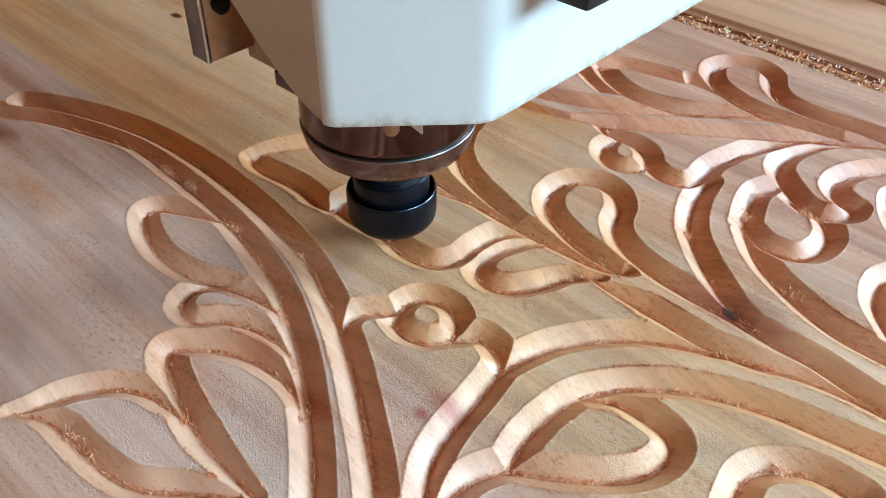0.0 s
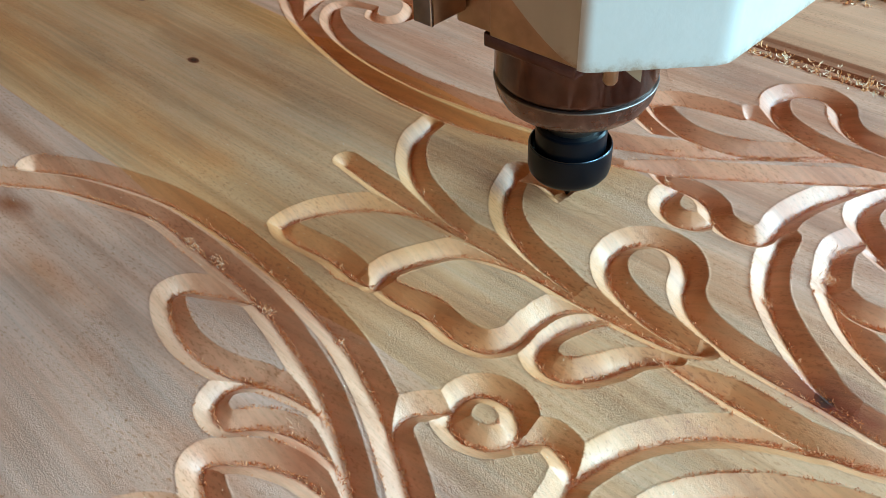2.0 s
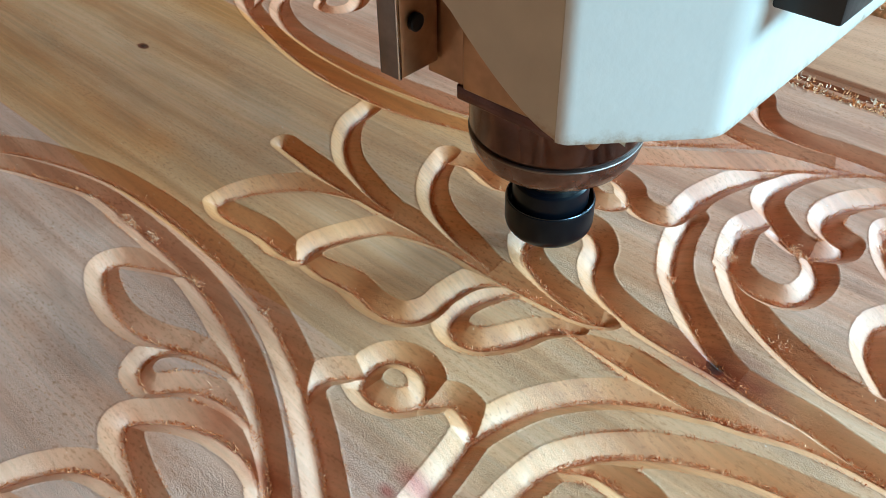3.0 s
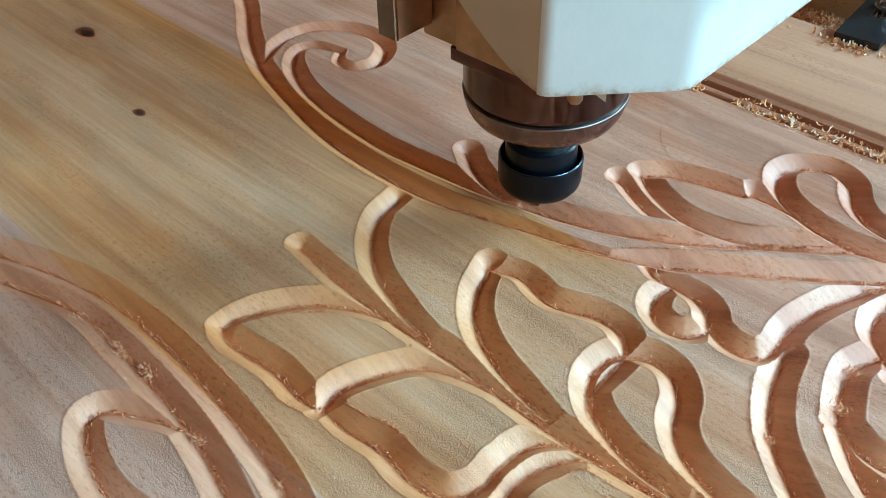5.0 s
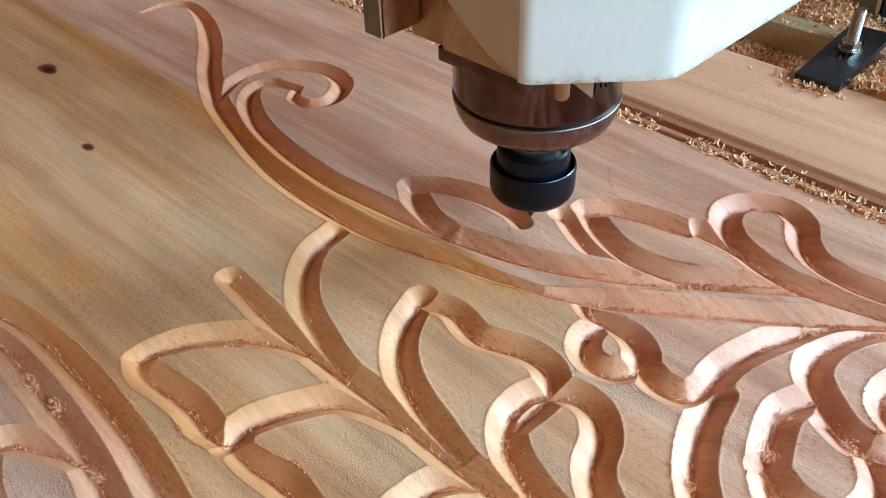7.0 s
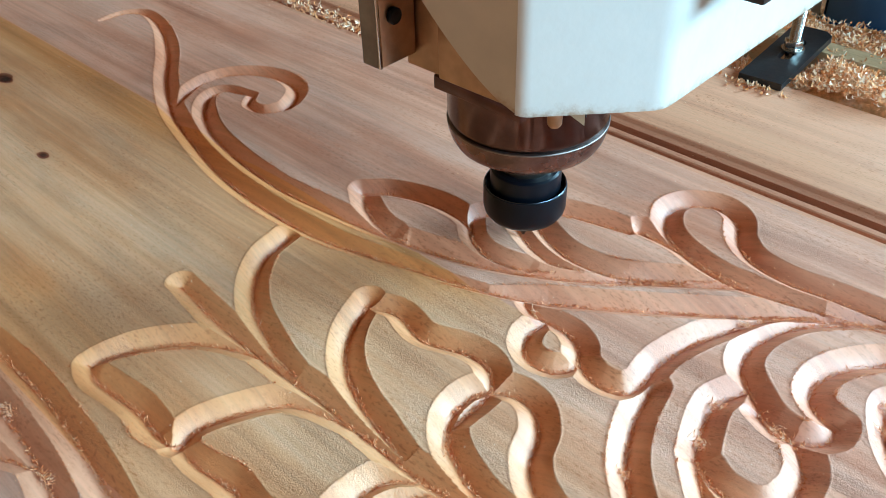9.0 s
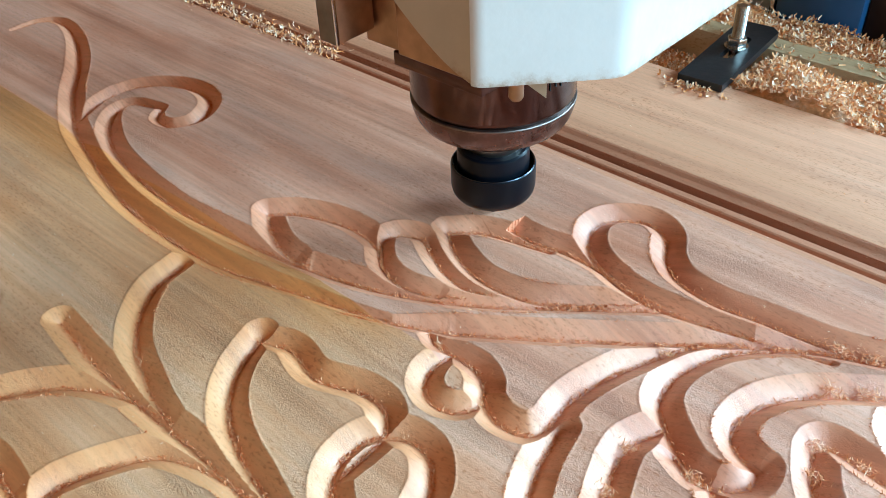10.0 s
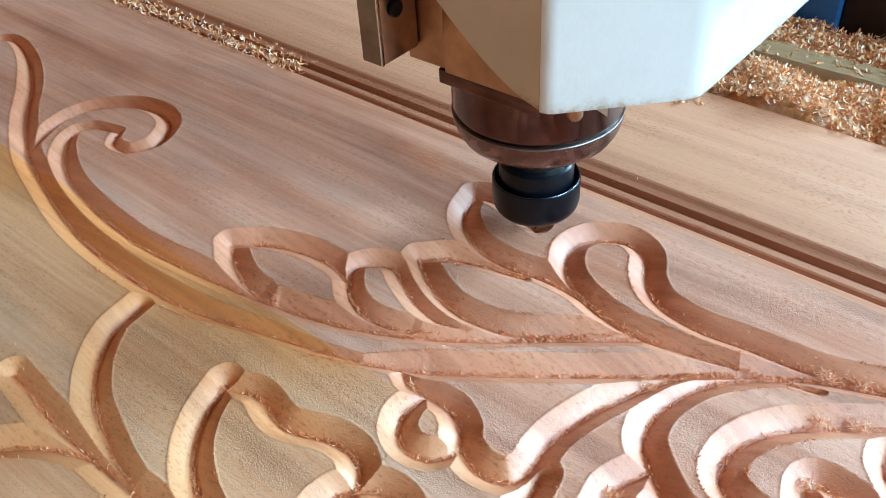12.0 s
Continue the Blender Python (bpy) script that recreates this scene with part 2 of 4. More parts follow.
chip_mat = shaving_mat("wood_shaving", (0.84, 0.34, 0.12), (0.94, 0.52, 0.27), (0.98, 0.80, 0.63))
fuzz_mat = shaving_mat("wood_fuzz", (0.62, 0.15, 0.04), (0.82, 0.28, 0.10), (0.93, 0.50, 0.28))
tuft_mat = shaving_mat("wood_tuft", (0.70, 0.22, 0.07), (0.88, 0.40, 0.19), (0.96, 0.66, 0.46))
mound_mat = plain("packed_shavings", (0.84, 0.38, 0.15), 0.7, 0.0, 0.45, 0.002, 220, grime=(0.95, 0.72, 0.54))
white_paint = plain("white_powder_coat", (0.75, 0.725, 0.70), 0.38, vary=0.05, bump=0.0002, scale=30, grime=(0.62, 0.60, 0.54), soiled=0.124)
# faint blue in the black base paints in the nut's bluish sheen
black_steel = plain("blackened_steel", (0.0025, 0.0045, 0.009), 0.34, 0.0, 0.4, 0.0, 60, 0.22)
dark_steel = plain("dark_brown_steel", (0.13, 0.075, 0.068), 0.17, 1.0, 0.45, 0.0, 45, grime=(0.10, 0.06, 0.045))
worn_steel = plain("worn_nose_steel", (0.25, 0.165, 0.155), 0.27, 1.0, 0.5, 0.0001, 70, grime=(0.36, 0.28, 0.24))
# orange-brown base puts the wood's reflection into the steel's colour
brown_steel = plain("reflection_brown_steel", (0.52, 0.33, 0.21), 0.34, 1.0, 0.35, 0.0001, 35, grime=(0.26, 0.17, 0.12))
bright_steel = plain("bright_steel", (0.70, 0.69, 0.67), 0.22, 1.0, 0.25, 0.0, 80)
# lighter metal paints the highlight along the nut's rim
rim_glint_mat = plain("rim_glint_steel", (0.10, 0.12, 0.16), 0.25, 1.0, 0.2, 0.0, 60)
# tan base puts the wood's bounced light into the flank's white paint
tan_bounce_paint = plain("bounce_tinted_paint", (0.62, 0.53, 0.42), 0.42, vary=0.12, bump=0.0002, scale=26, grime=(0.46, 0.35, 0.25), soiled=0.126)
edge_steel = plain("ring_edge_steel", (0.26, 0.21, 0.195), 0.4, 1.0, 0.3, 0.0, 90)
grey_steel = plain("dull_grey_steel", (0.34, 0.30, 0.27), 0.4, 1.0, 0.3, 0.0, 60)
gunmetal = plain("dark_gunmetal", (0.27, 0.23, 0.21), 0.3, 1.0, 0.4, 0.0001, 40, grime=(0.06, 0.045, 0.04))
carbide = plain("carbide_cutter", (0.07, 0.065, 0.065), 0.3, 1.0, 0.3, 0.0, 90)
black_plastic = plain("black_plastic", (0.012, 0.012, 0.014), 0.42, 0.0, 0.3, 0.0002, 40)
blue_paint = plain("blue_machine_paint", (0.02, 0.09, 0.22), 0.4, 0.0, 0.2, 0.0002, 14)
cream_paint = plain("cream_machine_paint", (0.62, 0.60, 0.54), 0.45, 0.0, 0.12, 0.0002, 14)
# near-black brown stands for the shaded gap beside the upright
shade_sheet = plain("shaded_gap_brown", (0.05, 0.016, 0.007), 0.7, 0.0, 0.5, 0.0004, 12)
bed_iron = plain("machine_bed", (0.30, 0.20, 0.12), 0.75, 0.0, 0.5, 0.0006, 30)
# unseen room surfaces, coloured orange to throw warm fill onto the wood
plaster = plain("warm_bounce_plaster", (0.40, 0.165, 0.06), 0.9, 0.0, 0.15, 0.001, 3)
concrete = plain("concrete_floor", (0.14, 0.06, 0.025), 0.85, 0.0, 0.3, 0.001, 4)


# ---- mesh helpers ----
def link_mesh(name, me, material, parent=None, label=""):
    ob = new(name, me)
    me.materials.append(material)
    if parent:
        ob.parent = parent
    if label:
        ob["label"] = label
    return ob


def part(name, bm, material, parent=None, label="", smooth=30):
    me = bpy.data.meshes.new(name)
    bm.normal_update()
    bm.to_mesh(me)
    bm.free()
    if smooth:
        me.shade_smooth()
        me.set_sharp_from_angle(angle=radians(smooth))
    return link_mesh(name, me, material, parent, label)


def box(x0, x1, y0, y1, z0, z1, bevel=0.0):
    bm = bmesh.new()
    v = [bm.verts.new((x, y, z)) for z in (z0, z1) for x, y in ((x0, y0), (x1, y0), (x1, y1), (x0, y1))]
    for f in ((3, 2, 1, 0), (4, 5, 6, 7), (0, 1, 5, 4), (1, 2, 6, 5), (2, 3, 7, 6), (3, 0, 4, 7)):
        bm.faces.new([v[i] for i in f])
    if bevel:
        bmesh.ops.bevel(bm, geom=bm.edges[:], offset=bevel, segments=2, affect="EDGES", profile=0.5)
    return bm


def prism(outline, z0, z1, bevel=0.0):
    """An upright solid over a plan outline (anticlockwise)."""
    bm = bmesh.new()
    lo, hi = [bm.verts.new((x, y, z0)) for x, y in outline], [bm.verts.new((x, y, z1)) for x, y in outline]
    n = len(outline)
    bm.faces.new(lo[::-1]), bm.faces.new(hi)
    for i in range(n):
        bm.faces.new((lo[i], lo[(i + 1) % n], hi[(i + 1) % n], hi[i]))
    if bevel:
        bmesh.ops.bevel(bm, geom=bm.edges[:], offset=bevel, segments=3, affect="EDGES", profile=0.5)
    return bm


def lathe(profile, steps=64, centre=(0, 0)):
    """A turned solid from (radius, height) pairs, bottom to top."""
    bm = bmesh.new()
    rings = []
    for r, z in profile:
        if r < 1e-6:
            rings.append([bm.verts.new((centre[0], centre[1], z))])
        else:
            rings.append([bm.verts.new((centre[0] + r * math.cos(2 * math.pi * i / steps), centre[1] + r * math.sin(2 * math.pi * i / steps), z)) for i in range(steps)])
    for a, b in zip(rings, rings[1:]):
        for i in range(steps):
            j = (i + 1) % steps
            if len(a) == 1 and len(b) > 1:
                bm.faces.new((a[0], b[j], b[i]))
            elif len(b) == 1 and len(a) > 1:
                bm.faces.new((a[i], a[j], b[0]))
            elif len(a) > 1:
                bm.faces.new((a[i], a[j], b[j], b[i]))
    bmesh.ops.recalc_face_normals(bm, faces=bm.faces)
    return bm


def empty(name, place, label, category, group=""):
    ob = new(name)
    ob.location = place
    ob.empty_display_size = 0.05
    return tagged(ob, label, category, group)


def spline(points, step=0.0012):
    """A smooth curve through the points, sampled evenly; metres."""
    p = np.array(points, float) / 1000
    p = np.vstack((2 * p[0] - p[1], p, 2 * p[-1] - p[-2]))
    out = []
    for a, b, c, d in zip(p, p[1:], p[2:], p[3:]):
        n = max(2, int(np.linalg.norm(c - b) / step))
        t = np.linspace(0, 1, n, endpoint=False)[:, None]
        out.append(0.5 * (2 * b + (c - a) * t + (2 * a - 5 * b + 4 * c - d) * t ** 2 + (3 * b - a - 3 * c + d) * t ** 3))
    return np.vstack((*out, p[-2:-1]))


# ---- the carved ornament: centre lines of the cutter, in millimetres on the panel ----
GROOVES, WIDTHS = {}, {}
CUT_LATER = ("lobe_right", "leaf1_low", "leaf1_top", "leaf2_low", "leaf2_top", "tongue_a", "tongue_b")


def groove(name, half_width, *points, ends=(1.0, 1.0)):
    """ends: how far the groove narrows towards its first and last point."""
    line = spline(points)
    u = np.linspace(0, 1, len(line))
    run = np.minimum(1, ends[0] + (1 - ends[0]) * u / 0.22) * np.minimum(1, ends[1] + (1 - ends[1]) * (1 - u) / 0.22)
    GROOVES[name] = (half_width / 1000, line)
    WIDTHS[name] = half_width / 1000 * run


groove("stem_low", 8.9, (-167.1, -85.8), (-149.6, -73.4), (-131.0, -61.8), (-115.5, -52.2), (-84.3, -41.0), (-51.7, -31.8), (-17.6, -32.2), (7.5, -33.3), (44.9, -37.3), (77.6, -45.0), (106.9, -55.0), (138.0, -70.9), (161.8, -86.3), (180.0, -99.3), (199.3, -114.9))
groove("stem_high", 8.9, (-143.5, -52.1), (-113.1, -35.7), (-63.4, -20.9), (-13.5, -17.0), (29.6, -19.0), (62.9, -23.2), (91.4, -29.0), (116.3, -38.1), (137.3, -48.3), (161.4, -61.8), (184.2, -76.7), (202.1, -88.9), (215.6, -99.4))
groove("petal_a", 8.4, (51.9, -35.6), (35.0, -40.4), (19.7, -46.7), (7.9, -53.9), (6.9, -62.1), (22.8, -70.9), (43.1, -75.1), (63.1, -72.9), (80.2, -66.3), (96.2, -62.5), (116.3, -61.0), ends=(0.6, 0.5))
groove("petal_b", 7.4, (120.0, -62.4), (96.5, -61.2), (79.9, -67.7), (72.8, -78.1), (77.1, -88.5), (88.3, -90.2), (99.0, -80.0), (114.5, -73.4), (131.7, -73.3), (146.6, -78.0), ends=(0.5, 0.5))
groove("petal_c", 8.9, (170.2, -93.8), (150.1, -85.3), (132.3, -84.3), (118.4, -88.2), (105.1, -95.9), (96.3, -106.1), (105.5, -112.9), (123.0, -119.2), (145.9, -124.4), (166.4, -126.3), (182.8, -127.3), ends=(0.5, 0.5))
groove("petal_d", 7.9, (81.9, -169.0), (85.0, -161.3), (87.4, -153.1), (91.5, -143.1), (99.4, -132.7), (110.2, -126.5), (122.8, -124.2), (136.3, -124.2), ends=(0.6, 0.5))
groove("petal_e", 7.9, (83.7, -167.7), (91.1, -162.2), (102.6, -158.9), (118.8, -158.5), (136.0, -156.9), (148.0, -152.6), (161.2, -142.3), (176.8, -131.5), ends=(0.6, 0.6))
groove("bud", 8.4, (143.4, -52.0), (138.2, -45.1), (138.4, -35.7), (148.5, -24.5))
groove("ring", 8.4, (153.0, -30.0), (148.8, -22.5), (149.0, -14.0), (154.5, -8.2), (163.5, -6.5), (172.0, -10.2), (177.0, -18.8), (172.0, -28.0), (162.0, -31.8), (153.0, -30.0))
groove("bud_low", 8.9, (177.6, -20.2), (186.3, -11.0), (197.6, -13.1), (204.0, -19.1), (207.9, -35.5), (211.1, -55.7), (216.2, -72.0), (227.5, -88.1))
groove("big_petal", 8.9, (204.7, -21.4), (207.0, -9.6), (212.2, 6.7), (221.9, 21.9), (233.8, 34.2), (249.7, 44.7), (269.1, 53.2), (288.9, 59.7), ends=(1, 0.5))
groove("vein_low", 8.9, (196.0, 50.0), (204.0, 50.8), (229.9, 53.4), (258.6, 52.8), (277.7, 56.5), (296.8, 63.8), (314.4, 67.2), (336.6, 68.4), ends=(0.15, 1))
groove("loop_s", 8.9, (202.3, 54.9), (197.2, 51.3), (189.1, 43.3), (182.8, 30.7), (174.9, 20.5), (164.7, 17.1), (156.0, 21.5), (153.0, 31.2), (156.0, 44.1), (163.6, 55.9), (175.4, 62.1), ends=(0.5, 0.6))
groove("wave", 8.9, (72.6, 6.3), (87.9, 6.1), (104.8, 8.8), (122.0, 6.6), (137.1, 9.7), (144.4, 21.1), (143.9, 34.5), (146.0, 48.0), (155.9, 57.2), (170.6, 62.0), ends=(0.7, 0.5))
groove("leaf_b", 8.9, (72.6, 6.3), (70.6, 18.5), (77.5, 35.9), (87.7, 50.4), (107.1, 58.2), (131.1, 60.8), ends=(1, 0.75))
groove("vein", 8.9, (-11.7, 64.7), (25.3, 60.9), (61.4, 60.5), (93.7, 61.1), (121.1, 60.6), (150.1, 60.2), (172.8, 61.3), (196.2, 64.0), (206.5, 69.1), ends=(0.9, 1))
groove("hoop", 8.9, (203.4, 67.9), (185.4, 67.9), (168.8, 72.0), (152.7, 80.1), (143.5, 92.3), (143.4, 107.0), (153.3, 117.2), (166.4, 117.0), (177.0, 107.3), (183.2, 93.8), (194.9, 83.5), (214.4, 77.3), (235.2, 75.4), (256.7, 75.4), (279.1, 73.8), (296.9, 73.9), (312.5, 71.5), (336.8, 67.8))
groove("arc_right", 8.9, (197.3, 158.0), (202.6, 136.6), (212.5, 116.8), (227.4, 101.1), (242.8, 89.0), (255.5, 80.7), (272.0, 75.5), ends=(1, 0.7))
groove("eye_tail", 8.9, (122.5, 165.5), (130.2, 162.6), (140.0, 163.0), (151.0, 162.8), (160.0, 158.2), (166.0, 151.0), (177.3, 146.6), (188.5, 149.2), (192.5, 158.0), (191.4, 172.1), (194.4, 188.9), (201.5, 208.7), (212.6, 229.0), (230.0, 246.0), ends=(0.7, 0.6))
groove("eye_ring", 8.4, (138.8, 162.0), (137.4, 151.0), (141.6, 142.0), (150.0, 137.6), (159.0, 139.3), (164.8, 145.6), (165.8, 151.5), ends=(0.8, 0.8))
groove("arc_outer", 8.9, (227.4, 184.7), (221.4, 168.3), (225.5, 149.8), (232.8, 135.1), (249.5, 117.7), (271.2, 105.6), (293.3, 98.1), (311.4, 96.7), (330.2, 96.9))
groove("arc_inner", 8.9, (229.7, 138.4), (243.8, 131.5), (257.9, 132.6), (265.2, 141.3), (265.0, 157.8), (254.7, 171.3), (241.3, 175.7), (228.1, 185.3))
groove("arc_top", 8.9, (228.1, 185.3), (218.7, 196.8), (217.4, 214.8), (226.7, 237.3), (249.8, 259.0), (276.0, 271.5))
groove("arc_low", 8.9, (237.0, 175.5), (248.0, 171.5), (258.5, 174.8), (264.6, 182.0), (264.0, 189.8))
groove("hook", 8.9, (299.6, 265.0), (284.0, 253.0), (274.0, 246.0), (263.0, 237.0), (254.0, 226.0), (249.0, 215.5), (247.4, 205.0), (250.0, 196.5), (257.0, 191.5), (264.0, 189.5))
groove("hook_in", 8.9, (312.0, 170.0), (295.0, 180.5), (284.5, 191.5), (278.6, 202.5), (275.5, 211.5), (278.0, 216.5), (286.0, 216.5), (299.0, 214.0), (316.0, 212.0))
groove("hook_out", 8.9, (294.0, 246.2), (294.6, 237.2), (302.1, 227.8))
groove("hoop_top", 8.9, (262.0, 256.0), (238.0, 252.0), (214.0, 247.5), (191.9, 244.0), (174.8, 244.6), (156.9, 250.0), (142.4, 259.5), (134.6, 274.8), (138.9, 288.1), (153.2, 295.8), (166.5, 290.3), (175.5, 275.5), (187.9, 265.9), (207.3, 262.7), (228.1, 265.1), (251.5, 267.0), (268.6, 270.3), (288.1, 276.9), ends=(0.45, 1))
groove("tongue_a", 8.9, (191.9, 244.0), (174.1, 245.8), (153.8, 250.0), (134.8, 250.6), (117.4, 247.8), (98.8, 249.9), (85.3, 256.4), (75.1, 267.4), (70.5, 282.7), ends=(0.6, 1))
groove("tongue_b", 8.9, (70.5, 282.7), (78.7, 285.5), (92.8, 283.6), (112.1, 278.6))
groove("leaf3_top", 8.9, (79.7, 226.5), (91.7, 236.8), (108.2, 242.1), (128.5, 245.9), ends=(1, 0.9))
groove("leaf3_low", 8.9, (79.7, 226.5), (94.8, 216.3), (114.2, 209.2), (133.0, 209.7), (148.0, 214.3), (164.0, 225.3), (189.0, 244.3), ends=(1, 0.6))
groove("leaf2_top", 7.9, (64.1, 193.7), (59.3, 201.7), (63.8, 210.7), (74.5, 213.9), (86.5, 207.7), (100.6, 201.5), (115.9, 199.2), (131.8, 203.1), ends=(1, 0.5))
groove("leaf2_low", 7.9, (63.5, 194.3), (73.4, 186.1), (87.0, 182.2), (102.1, 184.5), (121.0, 192.9), ends=(1, 0.5))
groove("leaf1_low", 8.9, (-4.0, 179.5), (10.6, 169.8), (28.3, 163.5), (47.6, 163.3), ends=(1, 0.6))
groove("leaf1_top", 8.9, (-4.0, 179.5), (9.3, 190.3), (30.4, 197.5), (49.5, 198.2), (63.4, 193.2), ends=(1, 0.7))
groove("long_mid", 8.9, (47.6, 163.3), (68.7, 168.2), (89.9, 175.5), (113.3, 186.8), (134.2, 200.1), (165.2, 223.6), (191.0, 243.3))
groove("stem2_low", 8.9, (-331.0, 206.7), (-329.7, 225.4), (-315.2, 236.5), (-280.8, 228.1), (-241.7, 207.6), (-206.8, 183.3), (-165.3, 161.1), (-121.5, 147.6), (-83.4, 138.4), (-49.4, 134.5), (-13.0, 134.3), (17.3, 137.3), (40.0, 142.2), (61.1, 147.5), (84.6, 152.8), (105.8, 159.5), ends=(0.45, 0.4))
groove("long_low", 8.9, (83.9, 146.7), (105.9, 158.7), (128.5, 172.8), (157.7, 192.8), (195.1, 220.1), (231.4, 247.4), (253.6, 261.7), (288.4, 276.1), ends=(0.05, 1))
groove("curl", 7.9, (-170.2, 166.1), (-183.3, 190.7), (-181.9, 213.7), (-166.2, 230.6), (-144.6, 237.1), (-123.8, 231.3), (-112.8, 213.3), (-119.0, 199.5), (-132.4, 197.8), (-140.6, 207.7), ends=(0.7, 0.5))
groove("stem2_high", 8.4, (-140.6, 207.7), (-160.3, 201.0), (-163.5, 189.4), (-149.8, 174.9), (-122.3, 162.1), (-88.6, 155.3), (-60.4, 152.5), (-36.3, 151.9), (-0.5, 155.4), (31.9, 159.6), (50.0, 163.6), ends=(0.5, 1.0))
groove("curve_c", 8.7, (-2.9, 124.8), (1.0, 106.5), (13.3, 89.9), (28.5, 78.1), (43.5, 71.5), (61.8, 65.7), (80.0, 62.5), ends=(1, 0.8))
groove("lobe_left", 8.9, (66.8, 117.4), (73.7, 100.4), (83.8, 87.0), (96.6, 77.5), (111.2, 71.1), (124.3, 67.5), (145.0, 62.5), ends=(1, 0.8))
groove("lobe_right", 8.9, (66.8, 114.5), (82.6, 120.9), (103.0, 116.7), (123.4, 123.4), (137.7, 122.6), (146.6, 113.1), (147.8, 96.6), (149.4, 84.8), (156.7, 74.4), ends=(0.8, 0.6))
groove("leaf_a", 8.9, (5.0, 5.5), (5.2, 13.0), (9.0, 24.0), (17.3, 37.0), (28.1, 47.5), (42.0, 55.3), (57.3, 60.5), (74.0, 61.5), ends=(0.8, 0.75))
groove("leaf_a_low", 8.9, (4.6, 5.5), (12.0, 3.2), (23.0, 3.8), (42.7, 6.0), (62.6, 4.0), (73.8, 5.1), ends=(0.8, 0.6))
groove("big_low", 8.9, (238.4, -54.4), (234.7, -39.9), (234.4, -21.9), (237.2, -7.2), (246.4, 7.3), (259.6, 19.9), (274.8, 29.4), (293.2, 36.8), (314.4, 41.5), (344.9, 46.9))
groove("lobe_low", 8.9, (237.4, -7.4), (248.8, -0.2), (261.5, 0.7), (273.4, -1.2), (278.8, -8.2), (277.5, -20.0), (270.1, -31.1), (259.3, -40.7), (249.1, -47.7), (238.7, -54.8), (233.3, -64.4), (231.4, -74.6), (231.9, -84.0))
groove("corner_low", 8.9, (306.9, -12.7), (304.5, 2.2), (310.1, 13.1), (321.9, 20.8), (338.4, 22.1))
groove("edge_right", 8.9, (302.7, 156.1), (297.4, 142.8), (301.7, 126.0), (315.0, 111.7))

DEPTH_RATIO, LIP_SLOPE = 0.75, 0.68


def depth_field(xs, ys, names):
    """How far inside the nearest of these grooves each point of a grid lies, that groove's half width, and whether its lip is torn."""
    gx, gy = np.meshgrid(xs, ys)
    s = np.full(gx.shape, -0.003)
    wide, burr = np.full(gx.shape, 0.009), np.ones(gx.shape)
    inward = np.zeros((2, *gx.shape))
    for name in names:
        w, line = GROOVES[name]
        reach = w + 0.003
        for k in range(len(line) - 1):
            a, b = line[k], line[k + 1]
            i0, i1 = np.searchsorted(xs, (min(a[0], b[0]) - reach, max(a[0], b[0]) + reach))
            j0, j1 = np.searchsorted(ys, (min(a[1], b[1]) - reach, max(a[1], b[1]) + reach))
            if i0 >= i1 or j0 >= j1:
                continue
            px, py = gx[j0:j1, i0:i1], gy[j0:j1, i0:i1]
            ab, w0, w1 = b - a, WIDTHS[name][k], WIDTHS[name][k + 1]
            u = np.clip(((px - a[0]) * ab[0] + (py - a[1]) * ab[1]) / max(ab @ ab, 1e-12), 0, 1)
            here = w0 + u * (w1 - w0)
            ox, oy = px - a[0] - u * ab[0], py - a[1] - u * ab[1]
            away = np.hypot(ox, oy)
            d = here - away
            more = d > s[j0:j1, i0:i1]
            s[j0:j1, i0:i1][more] = d[more]
            wide[j0:j1, i0:i1][more] = here[more]
            burr[j0:j1, i0:i1][more] = name not in CUT_LATER
            inward[0, j0:j1, i0:i1][more] = (-ox / np.maximum(away, 1e-6))[more]
            inward[1, j0:j1, i0:i1][more] = (-oy / np.maximum(away, 1e-6))[more]
    return gx, gy, s, wide, burr, inward


def groove_height(s, wide):
    u = np.maximum(s, 0) / wide
    return -DEPTH_RATIO * wide * (LIP_SLOPE * u + (1 - LIP_SLOPE) * u ** 2)


def carve(xs, ys):
    """Heights of the carved face over a grid, with the grid drawn onto the lips of the grooves."""
    gx, gy, s, wide, burr, inward = depth_field(xs, ys, GROOVES)
    sy, sx = np.gradient(s, ys, xs)
    cell = np.minimum(np.gradient(xs)[None, :], np.gradient(ys)[:, None])
    near = (np.abs(s) < 0.7 * cell) & (np.hypot(sx, sy) > 0.5)
    near[0], near[-1] = False, False
    gx = gx - np.where(near, s * sx, 0)
    gy = gy - np.where(near, s * sy, 0)
    s = np.where(near, 0, s)
    z = groove_height(s, wide)
    z = z + np.where(burr > 0.5, 0.00026, 0.00012) * np.exp(-((s + 0.0002) / 0.00035) ** 2)
    # slope of the wall at each point, so that lips and bottoms stay crisp
    slope = np.where(s > 1e-6, -DEPTH_RATIO * (LIP_SLOPE + 2 * (1 - LIP_SLOPE) * np.maximum(s, 0) / wide), np.where(s > -0.0007, 0.22, 0.0))
    normal = np.stack((-slope * inward[0], -slope * inward[1], np.ones_like(s)), -1)
    return gx, gy, z, normal / np.linalg.norm(normal, axis=-1, keepdims=True)


